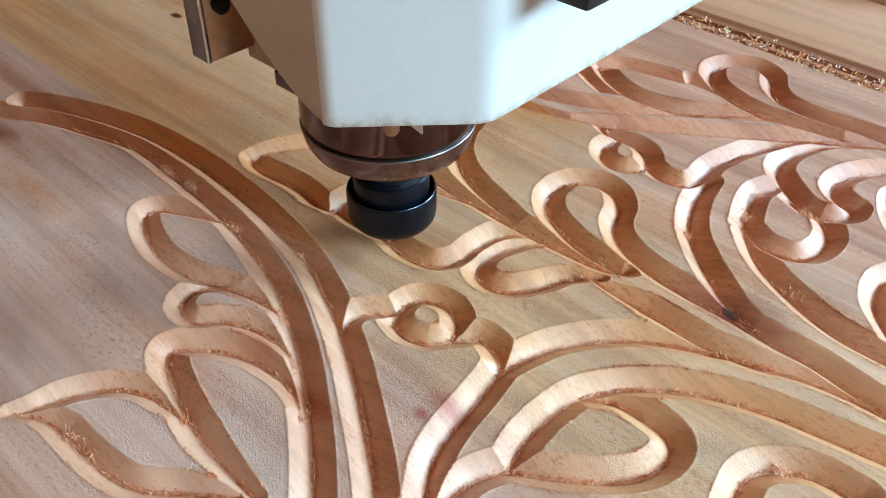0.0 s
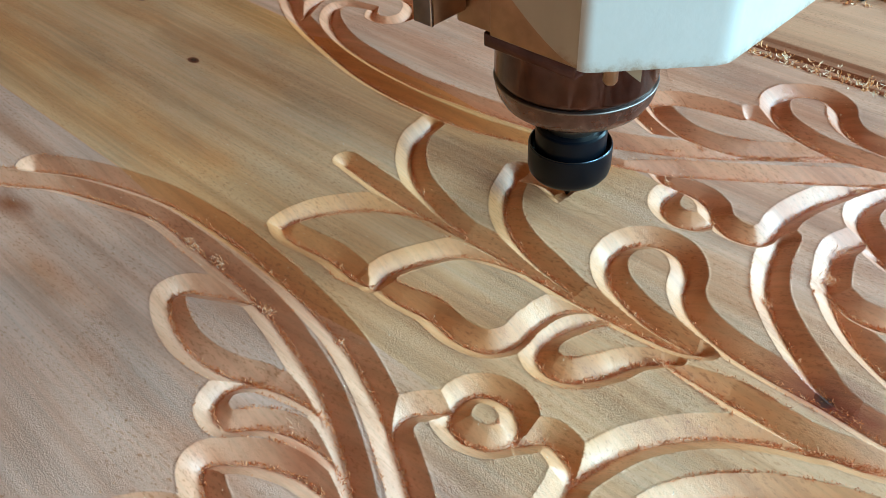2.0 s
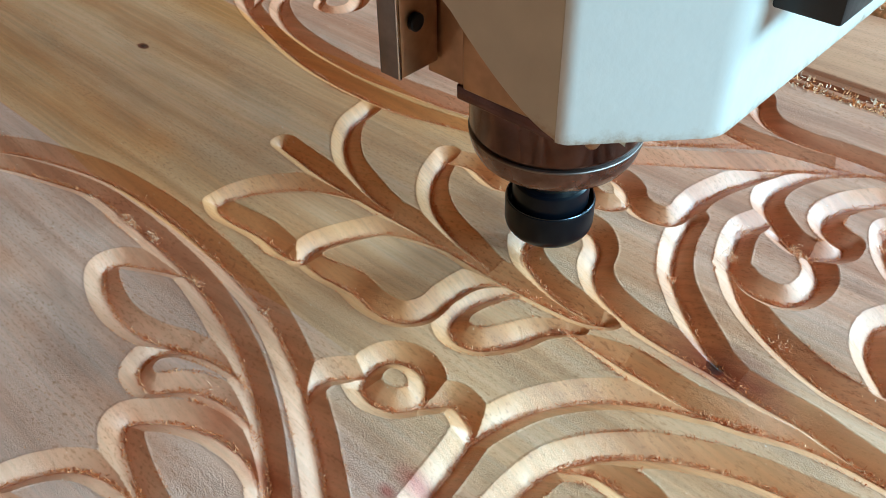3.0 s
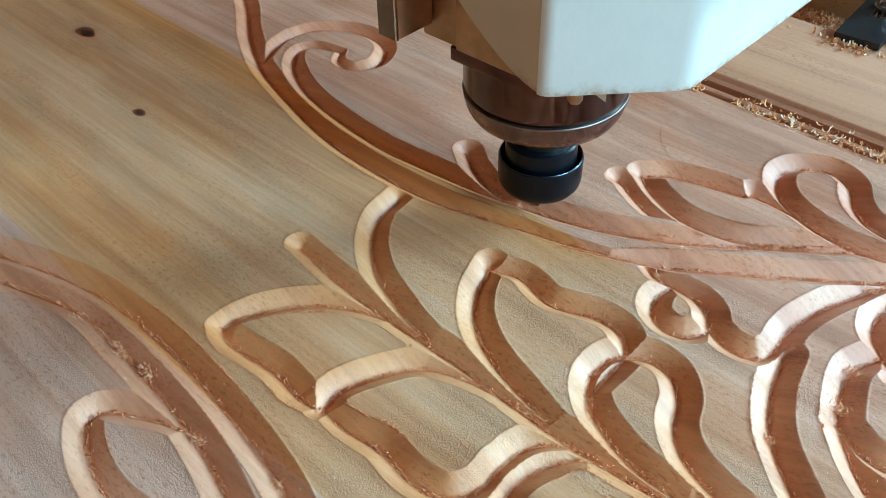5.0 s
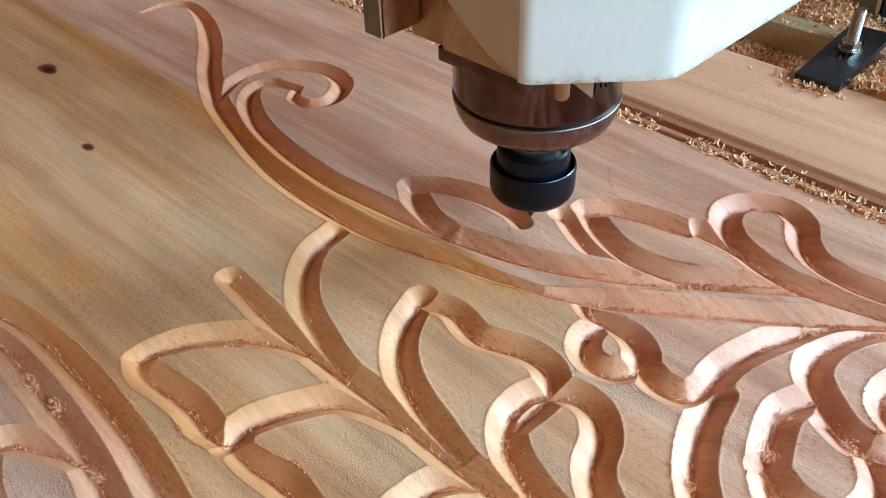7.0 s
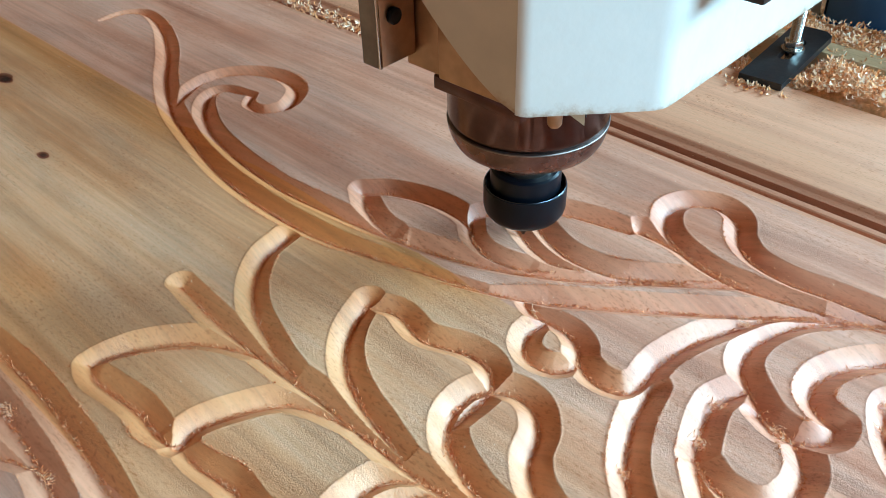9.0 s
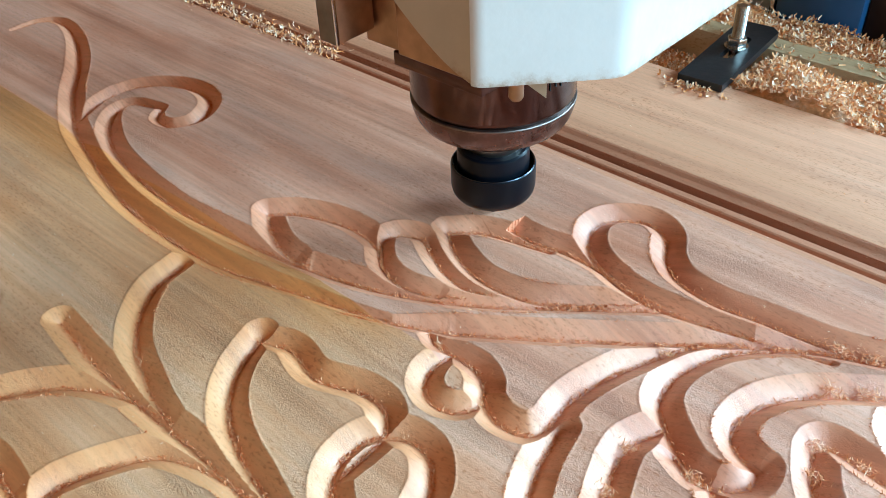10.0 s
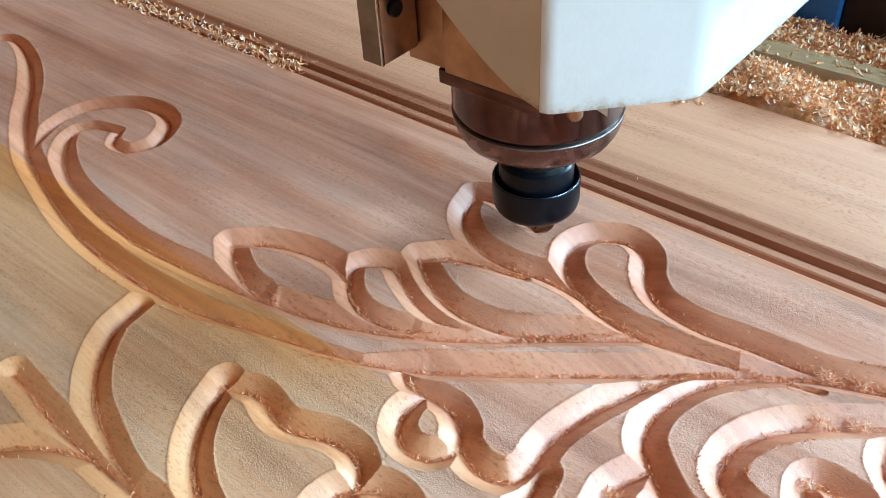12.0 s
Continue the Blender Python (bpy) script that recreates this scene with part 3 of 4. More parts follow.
def plank(name, y0, y1, material, parent, label):
    cell = 0.00055
    xs = np.concatenate((np.linspace(-1.15, -0.36, 12)[:-1], np.arange(-0.36, -0.15, 0.0009), np.arange(-0.15, 0.345, cell), np.linspace(0.347, 0.85, 10)))
    lo, hi = max(y0, -0.20), y1
    ys = np.linspace(lo, hi, int((hi - lo) / cell) + 1)
    if y0 < lo:
        ys = np.concatenate((np.linspace(y0, lo, 8)[:-1], ys))
    gx, gy, z, normal = carve(xs, ys)
    # the glue joints have opened a little towards the panel's end
    z[0] -= np.where(xs < -0.03, 0.0004, 0.00003)
    z[-1] -= np.where(xs < -0.03, 0.0004, 0.00003)
    nx, ny = len(xs), len(ys)
    co = np.stack((gx, gy, z), -1).reshape(-1, 3)
    i = np.arange((ny - 1) * nx).reshape(ny - 1, nx)[:, :-1].ravel()
    quads = np.stack((i, i + 1, i + nx + 1, i + nx), -1)
    rim = np.concatenate((np.arange(nx), nx * np.arange(1, ny) + nx - 1, nx * (ny - 1) + np.arange(nx - 2, -1, -1), nx * np.arange(ny - 2, 0, -1)))
    low = co[rim].copy()
    low[:, 2] = -0.03
    base = len(co)
    k = np.arange(len(rim))
    skirt = np.stack((rim, base + k, base + (k + 1) % len(rim), np.roll(rim, -1)), -1)
    co, quads = np.vstack((co, low)), np.vstack((quads, skirt))
    me = bpy.data.meshes.new(name)
    me.vertices.add(len(co))
    me.vertices.foreach_set("co", co.ravel())
    me.loops.add(quads.size)
    me.loops.foreach_set("vertex_index", quads.ravel().astype(np.int32))
    me.polygons.add(len(quads))
    me.polygons.foreach_set("loop_start", np.arange(0, quads.size, 4, dtype=np.int32))
    me.update(calc_edges=True)
    me.shade_smooth()
    side = np.zeros((len(low), 3))
    side[:, 2] = 1
    me.normals_split_custom_set_from_vertices(np.vstack((normal.reshape(-1, 3), side)).tolist())
    return link_mesh(name, me, material, parent, label)


# ---- the room ----
# out of view; the orange shell is added to tint the fill light
def room():
    x0, x1, y0, y1, z0, z1 = -3.2, 3.6, -2.6, 3.2, -0.85, 2.7
    t = 0.15
    part("floor", box(x0 - t, x1 + t, y0 - t, y1 + t, z0 - t, z0), concrete)
    part("ceiling", box(x0 - t, x1 + t, y0 - t, y1 + t, z1, z1 + t), plaster)
    part("wall_west", box(x0 - t, x0, y0, y1, z0, z1), plaster)
    part("wall_south", box(x0 - t, x1 + t, y0 - t, y0, z0, z1), plaster)
    wx = ((y0, -0.25, z0, z1), (1.65, y1, z0, z1), (-0.25, 1.65, z0, 1.05), (-0.25, 1.65, 2.2, z1))
    def joined(boxes):
        bm = bmesh.new()
        for dims in boxes:
            piece = box(*dims)
            me = bpy.data.meshes.new("piece")
            piece.to_mesh(me)
            piece.free()
            bm.from_mesh(me)
            bpy.data.meshes.remove(me)
        return bm

    part("wall_east", joined([(x1, x1 + t, *d) for d in wx]), plaster)
    wy = ((x0 - t, 0.85, z0, z1), (2.65, x1 + t, z0, z1), (0.85, 2.65, z0, 0.85), (0.85, 2.65, 1.9, z1))
    part("wall_north", joined([(a, b, y1, y1 + t, c, d) for a, b, c, d in wy]), plaster)
    for n, lab in (("floor", "unseen concrete workshop floor, reddish for warm bounce"), ("ceiling", "unseen orange warm-bounce workshop ceiling"), ("wall_west", "unseen orange warm-bounce workshop wall"),
                   ("wall_south", "unseen orange warm-bounce workshop wall"), ("wall_north", "unseen orange warm-bounce workshop wall with a window opening"), ("wall_east", "unseen orange warm-bounce workshop wall with a window opening")):
        tagged(bpy.data.objects[n], lab, n.split("_")[0], kind="structure")


room()

# ---- machine bed ----
BED = -0.03


def machine_bed():
    bed = empty("machine_bed", (0, 0, 0), "brown router table bed strewn with wood shavings", "machine bed")
    part("table", box(-1.3, 1.0, -0.9, 0.585, BED - 0.08, BED, 0.003), bed_iron, bed)
    for x in (-1.2, 0.9):
        for y in (-0.8, 0.5):
            part("leg", box(x - 0.05, x + 0.05, y - 0.05, y + 0.05, -0.85, BED - 0.08, 0.004), cream_paint, bed)
    for y0, y1 in ((0.5185, 0.5385),):
        part("slat", box(-1.2, 0.9, y0, y1, BED, -0.006, 0.0015), wood_bed, bed, "greyish wooden bed slat")
    return bed


machine_bed()


def side_frame():
    """Blue upright of the machine, with a cream edge, behind the bed."""
    fr = empty("machine_upright", (0, 0, 0), "blue painted machine upright with a pale steel edge", "machine frame")
    part("panel", box(0.0790, 0.1420, 0.596, 0.66, -0.85, 0.06, 0.003), blue_paint, fr)
    part("edge_strip", box(0.0745, 0.0785, 0.596, 0.66, -0.85, 0.06, 0.001), bright_steel, fr, "pale steel edge strip")
    part("plate", box(-0.30, 0.0740, 0.62, 0.66, -0.85, 0.06, 0.002), cream_paint, fr, "cream painted plate")
    # sheet added where the background only lies in shade
    part("shade_sheet", box(0.1424, 0.60, 0.604, 0.64, -0.85, 0.06, 0.002), shade_sheet, fr, "dark brown sheet standing in for the shaded gap")


side_frame()

# ---- the panel being carved ----
panel = empty("carved_panel", (0, 0, 0), "glued wooden panel with carved scroll and leaf ornament, half finished", "wood panel")
SEAM_A, SEAM_B, LIP = -0.0220, 0.157, 0.3130
plank("plank", -0.80, SEAM_A, wood_blush, panel, "pale pinkish plank with carved stems and petals")
plank("plank", SEAM_A, SEAM_B, wood_gold, panel, "golden yellow plank with carved leaf")
plank("plank", SEAM_B, LIP, wood_pink, panel, "pink plank with carved leaves")


def moulding():
    prof = ((LIP, -0.03), (LIP, -0.0004), (0.3150, -0.0012), (0.3205, -0.0028), (0.3212, -0.0062), (0.3245, -0.0066), (0.3252, -0.0040), (0.3262, -0.0034),
            (0.3300, -0.0034), (0.3308, -0.0042), (0.3314, -0.0072), (0.3352, -0.0072), (0.3360, -0.0030), (0.3400, -0.0022), (0.3420, -0.0006), (0.3428, -0.0004), (0.3428, -0.03))
    bm = bmesh.new()
    ends = [[bm.verts.new((x, y, z)) for y, z in prof] for x in (-1.15, 0.85)]
    for i in range(len(prof) - 1):
        bm.faces.new((ends[0][i], ends[1][i], ends[1][i + 1], ends[0][i + 1]))
    bm.faces.new(ends[0]), bm.faces.new(ends[1][::-1])
    bmesh.ops.recalc_face_normals(bm, faces=bm.faces)
    part("moulding", bm, wood_edge, panel, "reddish moulded edge with two fine channels", smooth=20)


moulding()
pale = part("pale_board", box(-1.15, 0.85, 0.3432, 0.4430, BED, -0.0003, 0.0012), wood_pale)
tagged(pale, "pale planed softwood board clamped beside the panel", "board")

# ---- clamp ----
def clamp():
    c = empty("hold_down_clamp", (0.1020, 0.4810, 0.0), "black steel hold-down plate with a threaded bolt and nut", "clamp")
    outline = ((-0.0145, -0.050), (0.0145, -0.050), (0.0145, 0.040), (0.009, 0.046), (-0.009, 0.046), (-0.0145, 0.040))
    bm = bmesh.new()
    hole = [(0.0045 * math.cos(a), 0.004 + (0.014 if math.sin(a) > 0 else -0.014) + 0.0045 * math.sin(a)) for a in (2 * math.pi * (i + 0.5) / 12 for i in range(12))]
    rings = []
    for z in (0.0004, 0.0052):
        o = [bm.verts.new((x, y, z)) for x, y in outline]
        h = [bm.verts.new((x, y, z)) for x, y in hole]
        edges = [bm.edges.new((l[i], l[(i + 1) % len(l)])) for l in (o, h) for i in range(len(l))]
        bmesh.ops.triangle_fill(bm, use_beauty=True, edges=edges)
        rings.append((o, h))
    for a, b in zip(rings[0], rings[1]):
        for i in range(len(a)):
            j = (i + 1) % len(a)
            bm.faces.new((a[i], a[j], b[j], b[i]))
    bmesh.ops.recalc_face_normals(bm, faces=bm.faces)
    part("plate", bm, black_plastic, c)
    prof = [(0.0, BED)]
    z = BED
    while z < 0.033:
        prof += [(0.0036, z), (0.0041, z + 0.0006)]
        z += 0.0012
    part("bolt", lathe(prof + [(0.0033, z), (0.0, z)], 16, (0, 0.004)), bright_steel, c, "bright threaded bolt")
    part("washer", lathe(((0.0043, 0.0054), (0.0078, 0.0054), (0.0078, 0.0066), (0.0043, 0.0066)), 24, (0, 0.004)), bright_steel, c)
    hexa = [(0.0066 * math.cos(math.pi / 3 * i), 0.004 + 0.0066 * math.sin(math.pi / 3 * i)) for i in range(6)]
    part("nut", prism(hexa, 0.0067, 0.0125, 0.0005), bright_steel, c, "zinc hexagon nut")
    c.rotation_euler[2] = radians(4)


clamp()


# ---- router head; its origin is the cutter's tip ----
def router_head():
    head = empty("router_head", (0, 0, 0), "white-cased router spindle with a black collet nut and cutter", "router")
    N = 0.0145
    part("cutter", lathe(((0.0, 0.0), (0.0006, 0.0004), (0.0026, 0.0044), (0.0034, 0.0066), (0.0034, N + 0.004)), 32), carbide, head, "steel engraving cutter")
    nut = part("collet_nut", lathe(((0.0, N), (0.0085, N), (0.0165, N + 0.0002), (0.0188, N + 0.0014), (0.0203, N + 0.0036), (0.0209, N + 0.0062), (0.0210, N + 0.0176), (0.0208, N + 0.0184), (0.0204, N + 0.0188),
                                    (0.0199, N + 0.0186), (0.0195, N + 0.0176), (0.0193, N + 0.0130), (0.0148, N + 0.0122)), 96), black_steel, head, "black collet nut with a recessed rim")
    part("rim_edge", lathe(((0.0206, N + 0.01885), (0.0204, N + 0.0191), (0.0199, N + 0.0190)), 96), rim_glint_mat, nut, "rim of the nut, paler for its highlight")
    part("hub", lathe(((0.0177, N + 0.0115), (0.0177, N + 0.0258), (0.0173, N + 0.0272), (0.0163, N + 0.0280), (0.0128, N + 0.0283)), 64), black_steel, nut, "black inner hub")
    part("neck", lathe(((0.0128, N + 0.0270), (0.0134, N + 0.0300), (0.0145, N + 0.0320), (0.0145, N + 0.046)), 64), grey_steel, head, "grey turned spindle neck")
    part("nose_ring", lathe(((0.0140, N + 0.0434), (0.0245, N + 0.0420), (0.0285, N + 0.0420), (0.0318, N + 0.0431), (0.0348, N + 0.0455), (0.0368, N + 0.0490), (0.0380, N + 0.0530), (0.0385, N + 0.0562)), 128),
         worn_steel, head, "scuffed purple-brown steel nose ring")
    part("ring_edge", lathe(((0.0385, N + 0.0563), (0.0386, N + 0.0568), (0.0383, N + 0.0572), (0.0372, N + 0.0575)), 128), edge_steel, head, "bright edge of the nose ring")
    part("spindle_body", lathe(((0.0366, N + 0.0568), (0.0376, N + 0.0580), (0.0382, N + 0.0606), (0.0384, N + 0.150), (0.0, N + 0.150)), 128), dark_steel, head, "dark polished spindle barrel")
    H = N + 0.1095
    ax, ay, bx, by = 0.0575, -0.0790, 0.0920, -0.0425
    def fillet(p, q, r, radius):
        p, q, r = Vector(p), Vector(q), Vector(r)
        a, b = q + (p - q).normalized() * radius, q + (r - q).normalized() * radius
        return [tuple((1 - u) ** 2 * a + 2 * u * (1 - u) * q + u * u * b) for u in np.linspace(0, 1, 6)]

    out = fillet((0.0, ay), (ax, ay), (bx, by), 0.0030) + fillet((ax, ay), (bx, by), (bx, 0.15), 0.0050) + [(bx, 0.105)]
    inner = [(bx - 0.003, 0.105), (bx - 0.003, by + 0.0015), (ax - 0.0012, ay + 0.0028), (ax - 0.0050, ay + 0.0026)]
    cover = prism(out + inner, H, 0.62)
    part("cover", cover, white_paint, head, "white powder-coated sheet steel cover", smooth=50)
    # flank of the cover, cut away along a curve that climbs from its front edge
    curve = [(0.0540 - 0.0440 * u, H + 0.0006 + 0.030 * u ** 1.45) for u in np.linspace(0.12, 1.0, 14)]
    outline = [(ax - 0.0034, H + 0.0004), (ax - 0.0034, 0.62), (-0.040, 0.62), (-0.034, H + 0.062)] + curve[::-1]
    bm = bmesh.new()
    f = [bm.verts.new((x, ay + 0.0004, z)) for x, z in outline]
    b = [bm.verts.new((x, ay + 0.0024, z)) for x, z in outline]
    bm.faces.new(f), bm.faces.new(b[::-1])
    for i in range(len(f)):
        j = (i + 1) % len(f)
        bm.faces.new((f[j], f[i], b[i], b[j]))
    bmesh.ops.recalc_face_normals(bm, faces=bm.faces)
    part("side_cover", bm, tan_bounce_paint, head, "white cover flank tinted tan for bounced light, with a curved cut edge", smooth=40)
    part("clamp_block", prism(((-0.0150, -0.0450), (0.0330, -0.0450), (0.0330, 0.0300), (-0.0150, 0.0300)), N + 0.0875, 0.62, 0.001), brown_steel, head, "brown reflecting steel clamp block")
    part("under_plate", prism(((-0.0200, -0.0430), (0.0290, -0.0430), (0.0290, 0.0300), (-0.0200, 0.0300)), N + 0.0805, N + 0.0873, 0.0008), dark_steel, head, "dark plate under the casing")
    part("back_plate", box(-0.0345, -0.0153, -0.0440, 0.0300, N + 0.0885, 0.62, 0.0008), brown_steel, head, "brown steel back plate")
    fl = part("bracket", box(-0.0385, -0.0280, -0.0648, -0.0445, N + 0.0955, 0.62, 0.0008), brown_steel, head, "steel bracket with bright milled edge")
    part("front_face", box(-0.0385, -0.0286, -0.0664, -0.0650, N + 0.0955, 0.62, 0.0004), gunmetal, fl, "dark gunmetal front face")
    part("bright_edge", box(-0.0285, -0.0279, -0.0666, -0.0650, N + 0.0955, 0.62, 0.0002), bright_steel, fl, "bright milled edge")
    screw = lathe(((0.0, 0.0), (0.0036, 0.0), (0.0036, 0.0018), (0.0030, 0.0022), (0.0, 0.0022)), 24)
    bmesh.ops.transform(screw, matrix=pose(-0.0279, -0.0575, N + 0.1170, 0, 90, 0), verts=screw.verts)
    part("screw", screw, black_steel, fl, "dark socket screw")
    stud = lathe(((0.0, 0.0), (0.0022, 0.0005), (0.0031, 0.002), (0.0031, 0.030)), 24, (0.0440, -0.0400))
    bmesh.ops.translate(stud, verts=stud.verts, vec=(0, 0, N + 0.0835))
    part("stud", stud, brown_steel, head)
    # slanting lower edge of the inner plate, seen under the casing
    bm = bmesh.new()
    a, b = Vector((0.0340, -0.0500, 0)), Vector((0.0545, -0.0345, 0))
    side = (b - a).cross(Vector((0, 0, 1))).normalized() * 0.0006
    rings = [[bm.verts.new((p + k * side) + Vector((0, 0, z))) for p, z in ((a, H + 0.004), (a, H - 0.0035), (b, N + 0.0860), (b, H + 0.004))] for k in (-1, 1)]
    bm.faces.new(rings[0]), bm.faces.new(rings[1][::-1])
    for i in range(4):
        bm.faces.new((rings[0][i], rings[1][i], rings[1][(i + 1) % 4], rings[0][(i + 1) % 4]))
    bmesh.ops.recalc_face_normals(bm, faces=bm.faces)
    part("inner_plate", bm, tan_bounce_paint, head, "tan inner plate with a slanting edge", smooth=0)
    part("switch_box", box(0.0925, 0.1140, -0.0280, -0.0035, N + 0.1485, N + 0.215, 0.0012), black_plastic, head, "black plastic switch box")
    for k in range(5):
        a = radians(-12 + 5 * k)
        m = box(-0.0002, 0.0002, -0.0002, 0.0002, -0.002 + 0.001 * (k % 2), 0.002, 0.0)
        bmesh.ops.transform(m, matrix=pose(0.0385 * math.cos(a), 0.0385 * math.sin(a), N + 0.074, 0, 0, math.degrees(a) + 90), verts=m.verts)
        part("scale_mark", m, black_plastic, head)
    return head


head = router_head()


# ---- shavings ----
def shavings(name, spots, sizes, material, label, category, seed, n=5, slim=1.0):
    """Curled shavings, one joined mesh: spots are (x, y, z) of each."""
    rng = np.random.default_rng(seed)
    co, quads = [], []
    for x, y, z in spots:
        length, width = rng.uniform(*sizes), rng.uniform(0.10, 0.26) * sizes[0] * slim
        radius = length / rng.uniform(1.2, 4.5) / slim ** 0.35
        m = Euler((rng.uniform(-0.9, 0.9), rng.uniform(-0.9, 0.9), rng.uniform(0, 6.28))).to_matrix()
        twist = rng.uniform(-1.2, 1.2)
        base = len(co)
        for k in range(n):
            a = (k / (n - 1) - 0.5) * length / radius
            w = width * (1 - 0.5 * abs(k / (n - 1) - 0.4))
            tw = twist * (k / (n - 1) - 0.5)
            for side in (-1, 1):
                v = m @ Vector((radius * math.sin(a), side * w * math.cos(tw), radius * (1 - math.cos(a)) + side * w * math.sin(tw)))
                co.append((x + v.x, y + v.y, max(z + v.z + width * 0.3, z + 0.0001)))
        for k in range(n - 1):
            i = base + 2 * k
            quads.append((i, i + 2, i + 3, i + 1))
    me = bpy.data.meshes.new(name)
    me.from_pydata(co, [], quads)
    me.shade_smooth()
    ob = link_mesh(name, me, material)
    return tagged(ob, label, category, kind="stuff")


def scatter_shavings():
    rng = np.random.default_rng(5)
    # heap on the bed behind the pale board, both sides of the slat
    def front_top(x, y):
        return 0.043 * min(1, max(0.12, (x - 0.095) / 0.03)) * (0.88 + 0.26 * noise.noise((x * 22, y * 30, 0))) * (1.0 - 0.45 * max(0, (y - 0.47) / 0.05))

    def rear_top(x, y):
        return max(0.004, 0.022 + 0.010 * noise.noise((x * 25, y * 25, 4)))

    heap = []
    for top, count, y0, y1 in ((front_top, 9500, 0.4436, 0.519), (rear_top, 4600, 0.540, 0.590)):
        bm = bmesh.new()
        xs, ys = np.linspace(-0.08, 0.45, 90), np.linspace(y0, y1, 14)
        grid = [[bm.verts.new((x, y, BED + 0.80 * max(0.0005, top(x, y)) + 0.0012 * noise.noise((x * 400, y * 400, 1)))) for x in xs] for y in ys]
        for v in grid[0]:
            v.co.z = min(v.co.z, -0.004)
        for r0, r1 in zip(grid, grid[1:]):
            for k in range(len(xs) - 1):
                bm.faces.new((r0[k], r0[k + 1], r1[k + 1], r1[k]))
        tagged(part("shavings_bed", bm, mound_mat, smooth=60), "packed layer of fine orange wood shavings on the bed", "wood shavings", kind="stuff")
        for _ in range(count):
            x, y = rng.uniform(-0.07, 0.44), rng.uniform(y0, y1)
            heap.append((x, y, BED + max(0.0005, top(x, y)) * rng.uniform(0.76, 1.0)))
    for _ in range(170):
        heap.append((rng.uniform(0.0, 0.4), rng.uniform(0.5185, 0.5385), -0.006))
    for _ in range(60):
        heap.append((rng.normal(0.100, 0.012), rng.normal(0.428, 0.004), 0.0))
    shavings("shavings_heap", heap, (0.0034, 0.0085), chip_mat, "heap of fine curled orange wood shavings on the bed", "wood shavings", 3)
    # drift in the moulding that stays, and the drift that is blown away
    stay, blown = [], []
    for _ in range(1500):
        x = rng.uniform(-0.55, -0.105)
        y = rng.normal(0.326, 0.006)
        stay.append((x, y, -0.006 + rng.uniform(0, 0.007)))
    for _ in range(60):
        stay.append((rng.uniform(0.30, 0.37), rng.normal(0.326, 0.005), -0.006 + rng.uniform(0, 0.004)))
    for _ in range(1500):
        x = rng.uniform(-0.105, 0.40)
        if noise.noise((x * 22, 3, 0)) > -0.28:
            blown.append((x, rng.normal(0.3215, 0.0042), -0.006 + rng.uniform(0, 0.007)))
    shavings("shavings_drift", stay, (0.0030, 0.0085), chip_mat, "drift of wood shavings lying in the moulded edge", "wood shavings", 4)
    return shavings("shavings_drift", blown, (0.0028, 0.0080), chip_mat, "loose drift of wood shavings blown out of the moulding", "wood shavings", 6)


loose_drift = scatter_shavings()


# loose tufts: x, y in millimetres and how large
TUFTS = ((4, -31, 1.0), (47, -37, 0.9), (87, -28, 0.6), (272, 108, 1.0), (313, 14, 1.0), (107, -159, 1.0), (120, -156, 0.9), (106, -72, 0.8), (-17, -33, 1.3), (2, -32, 0.7), (-50, -36, 0.7),
         (248, 171, 1.0), (223, 168, 1.0), (227, 146, 1.1), (212, 114, 0.8), (268, 243, 1.4), (280, 250, 1.2), (275, 213, 1.2), (280, 200, 1.1), (287, 188, 1.0), (291, 214, 1.0), (262, 268, 1.2), (274, 272, 1.2), (286, 276, 1.1), (130, 164, 0.8), (208, 221, 0.8))


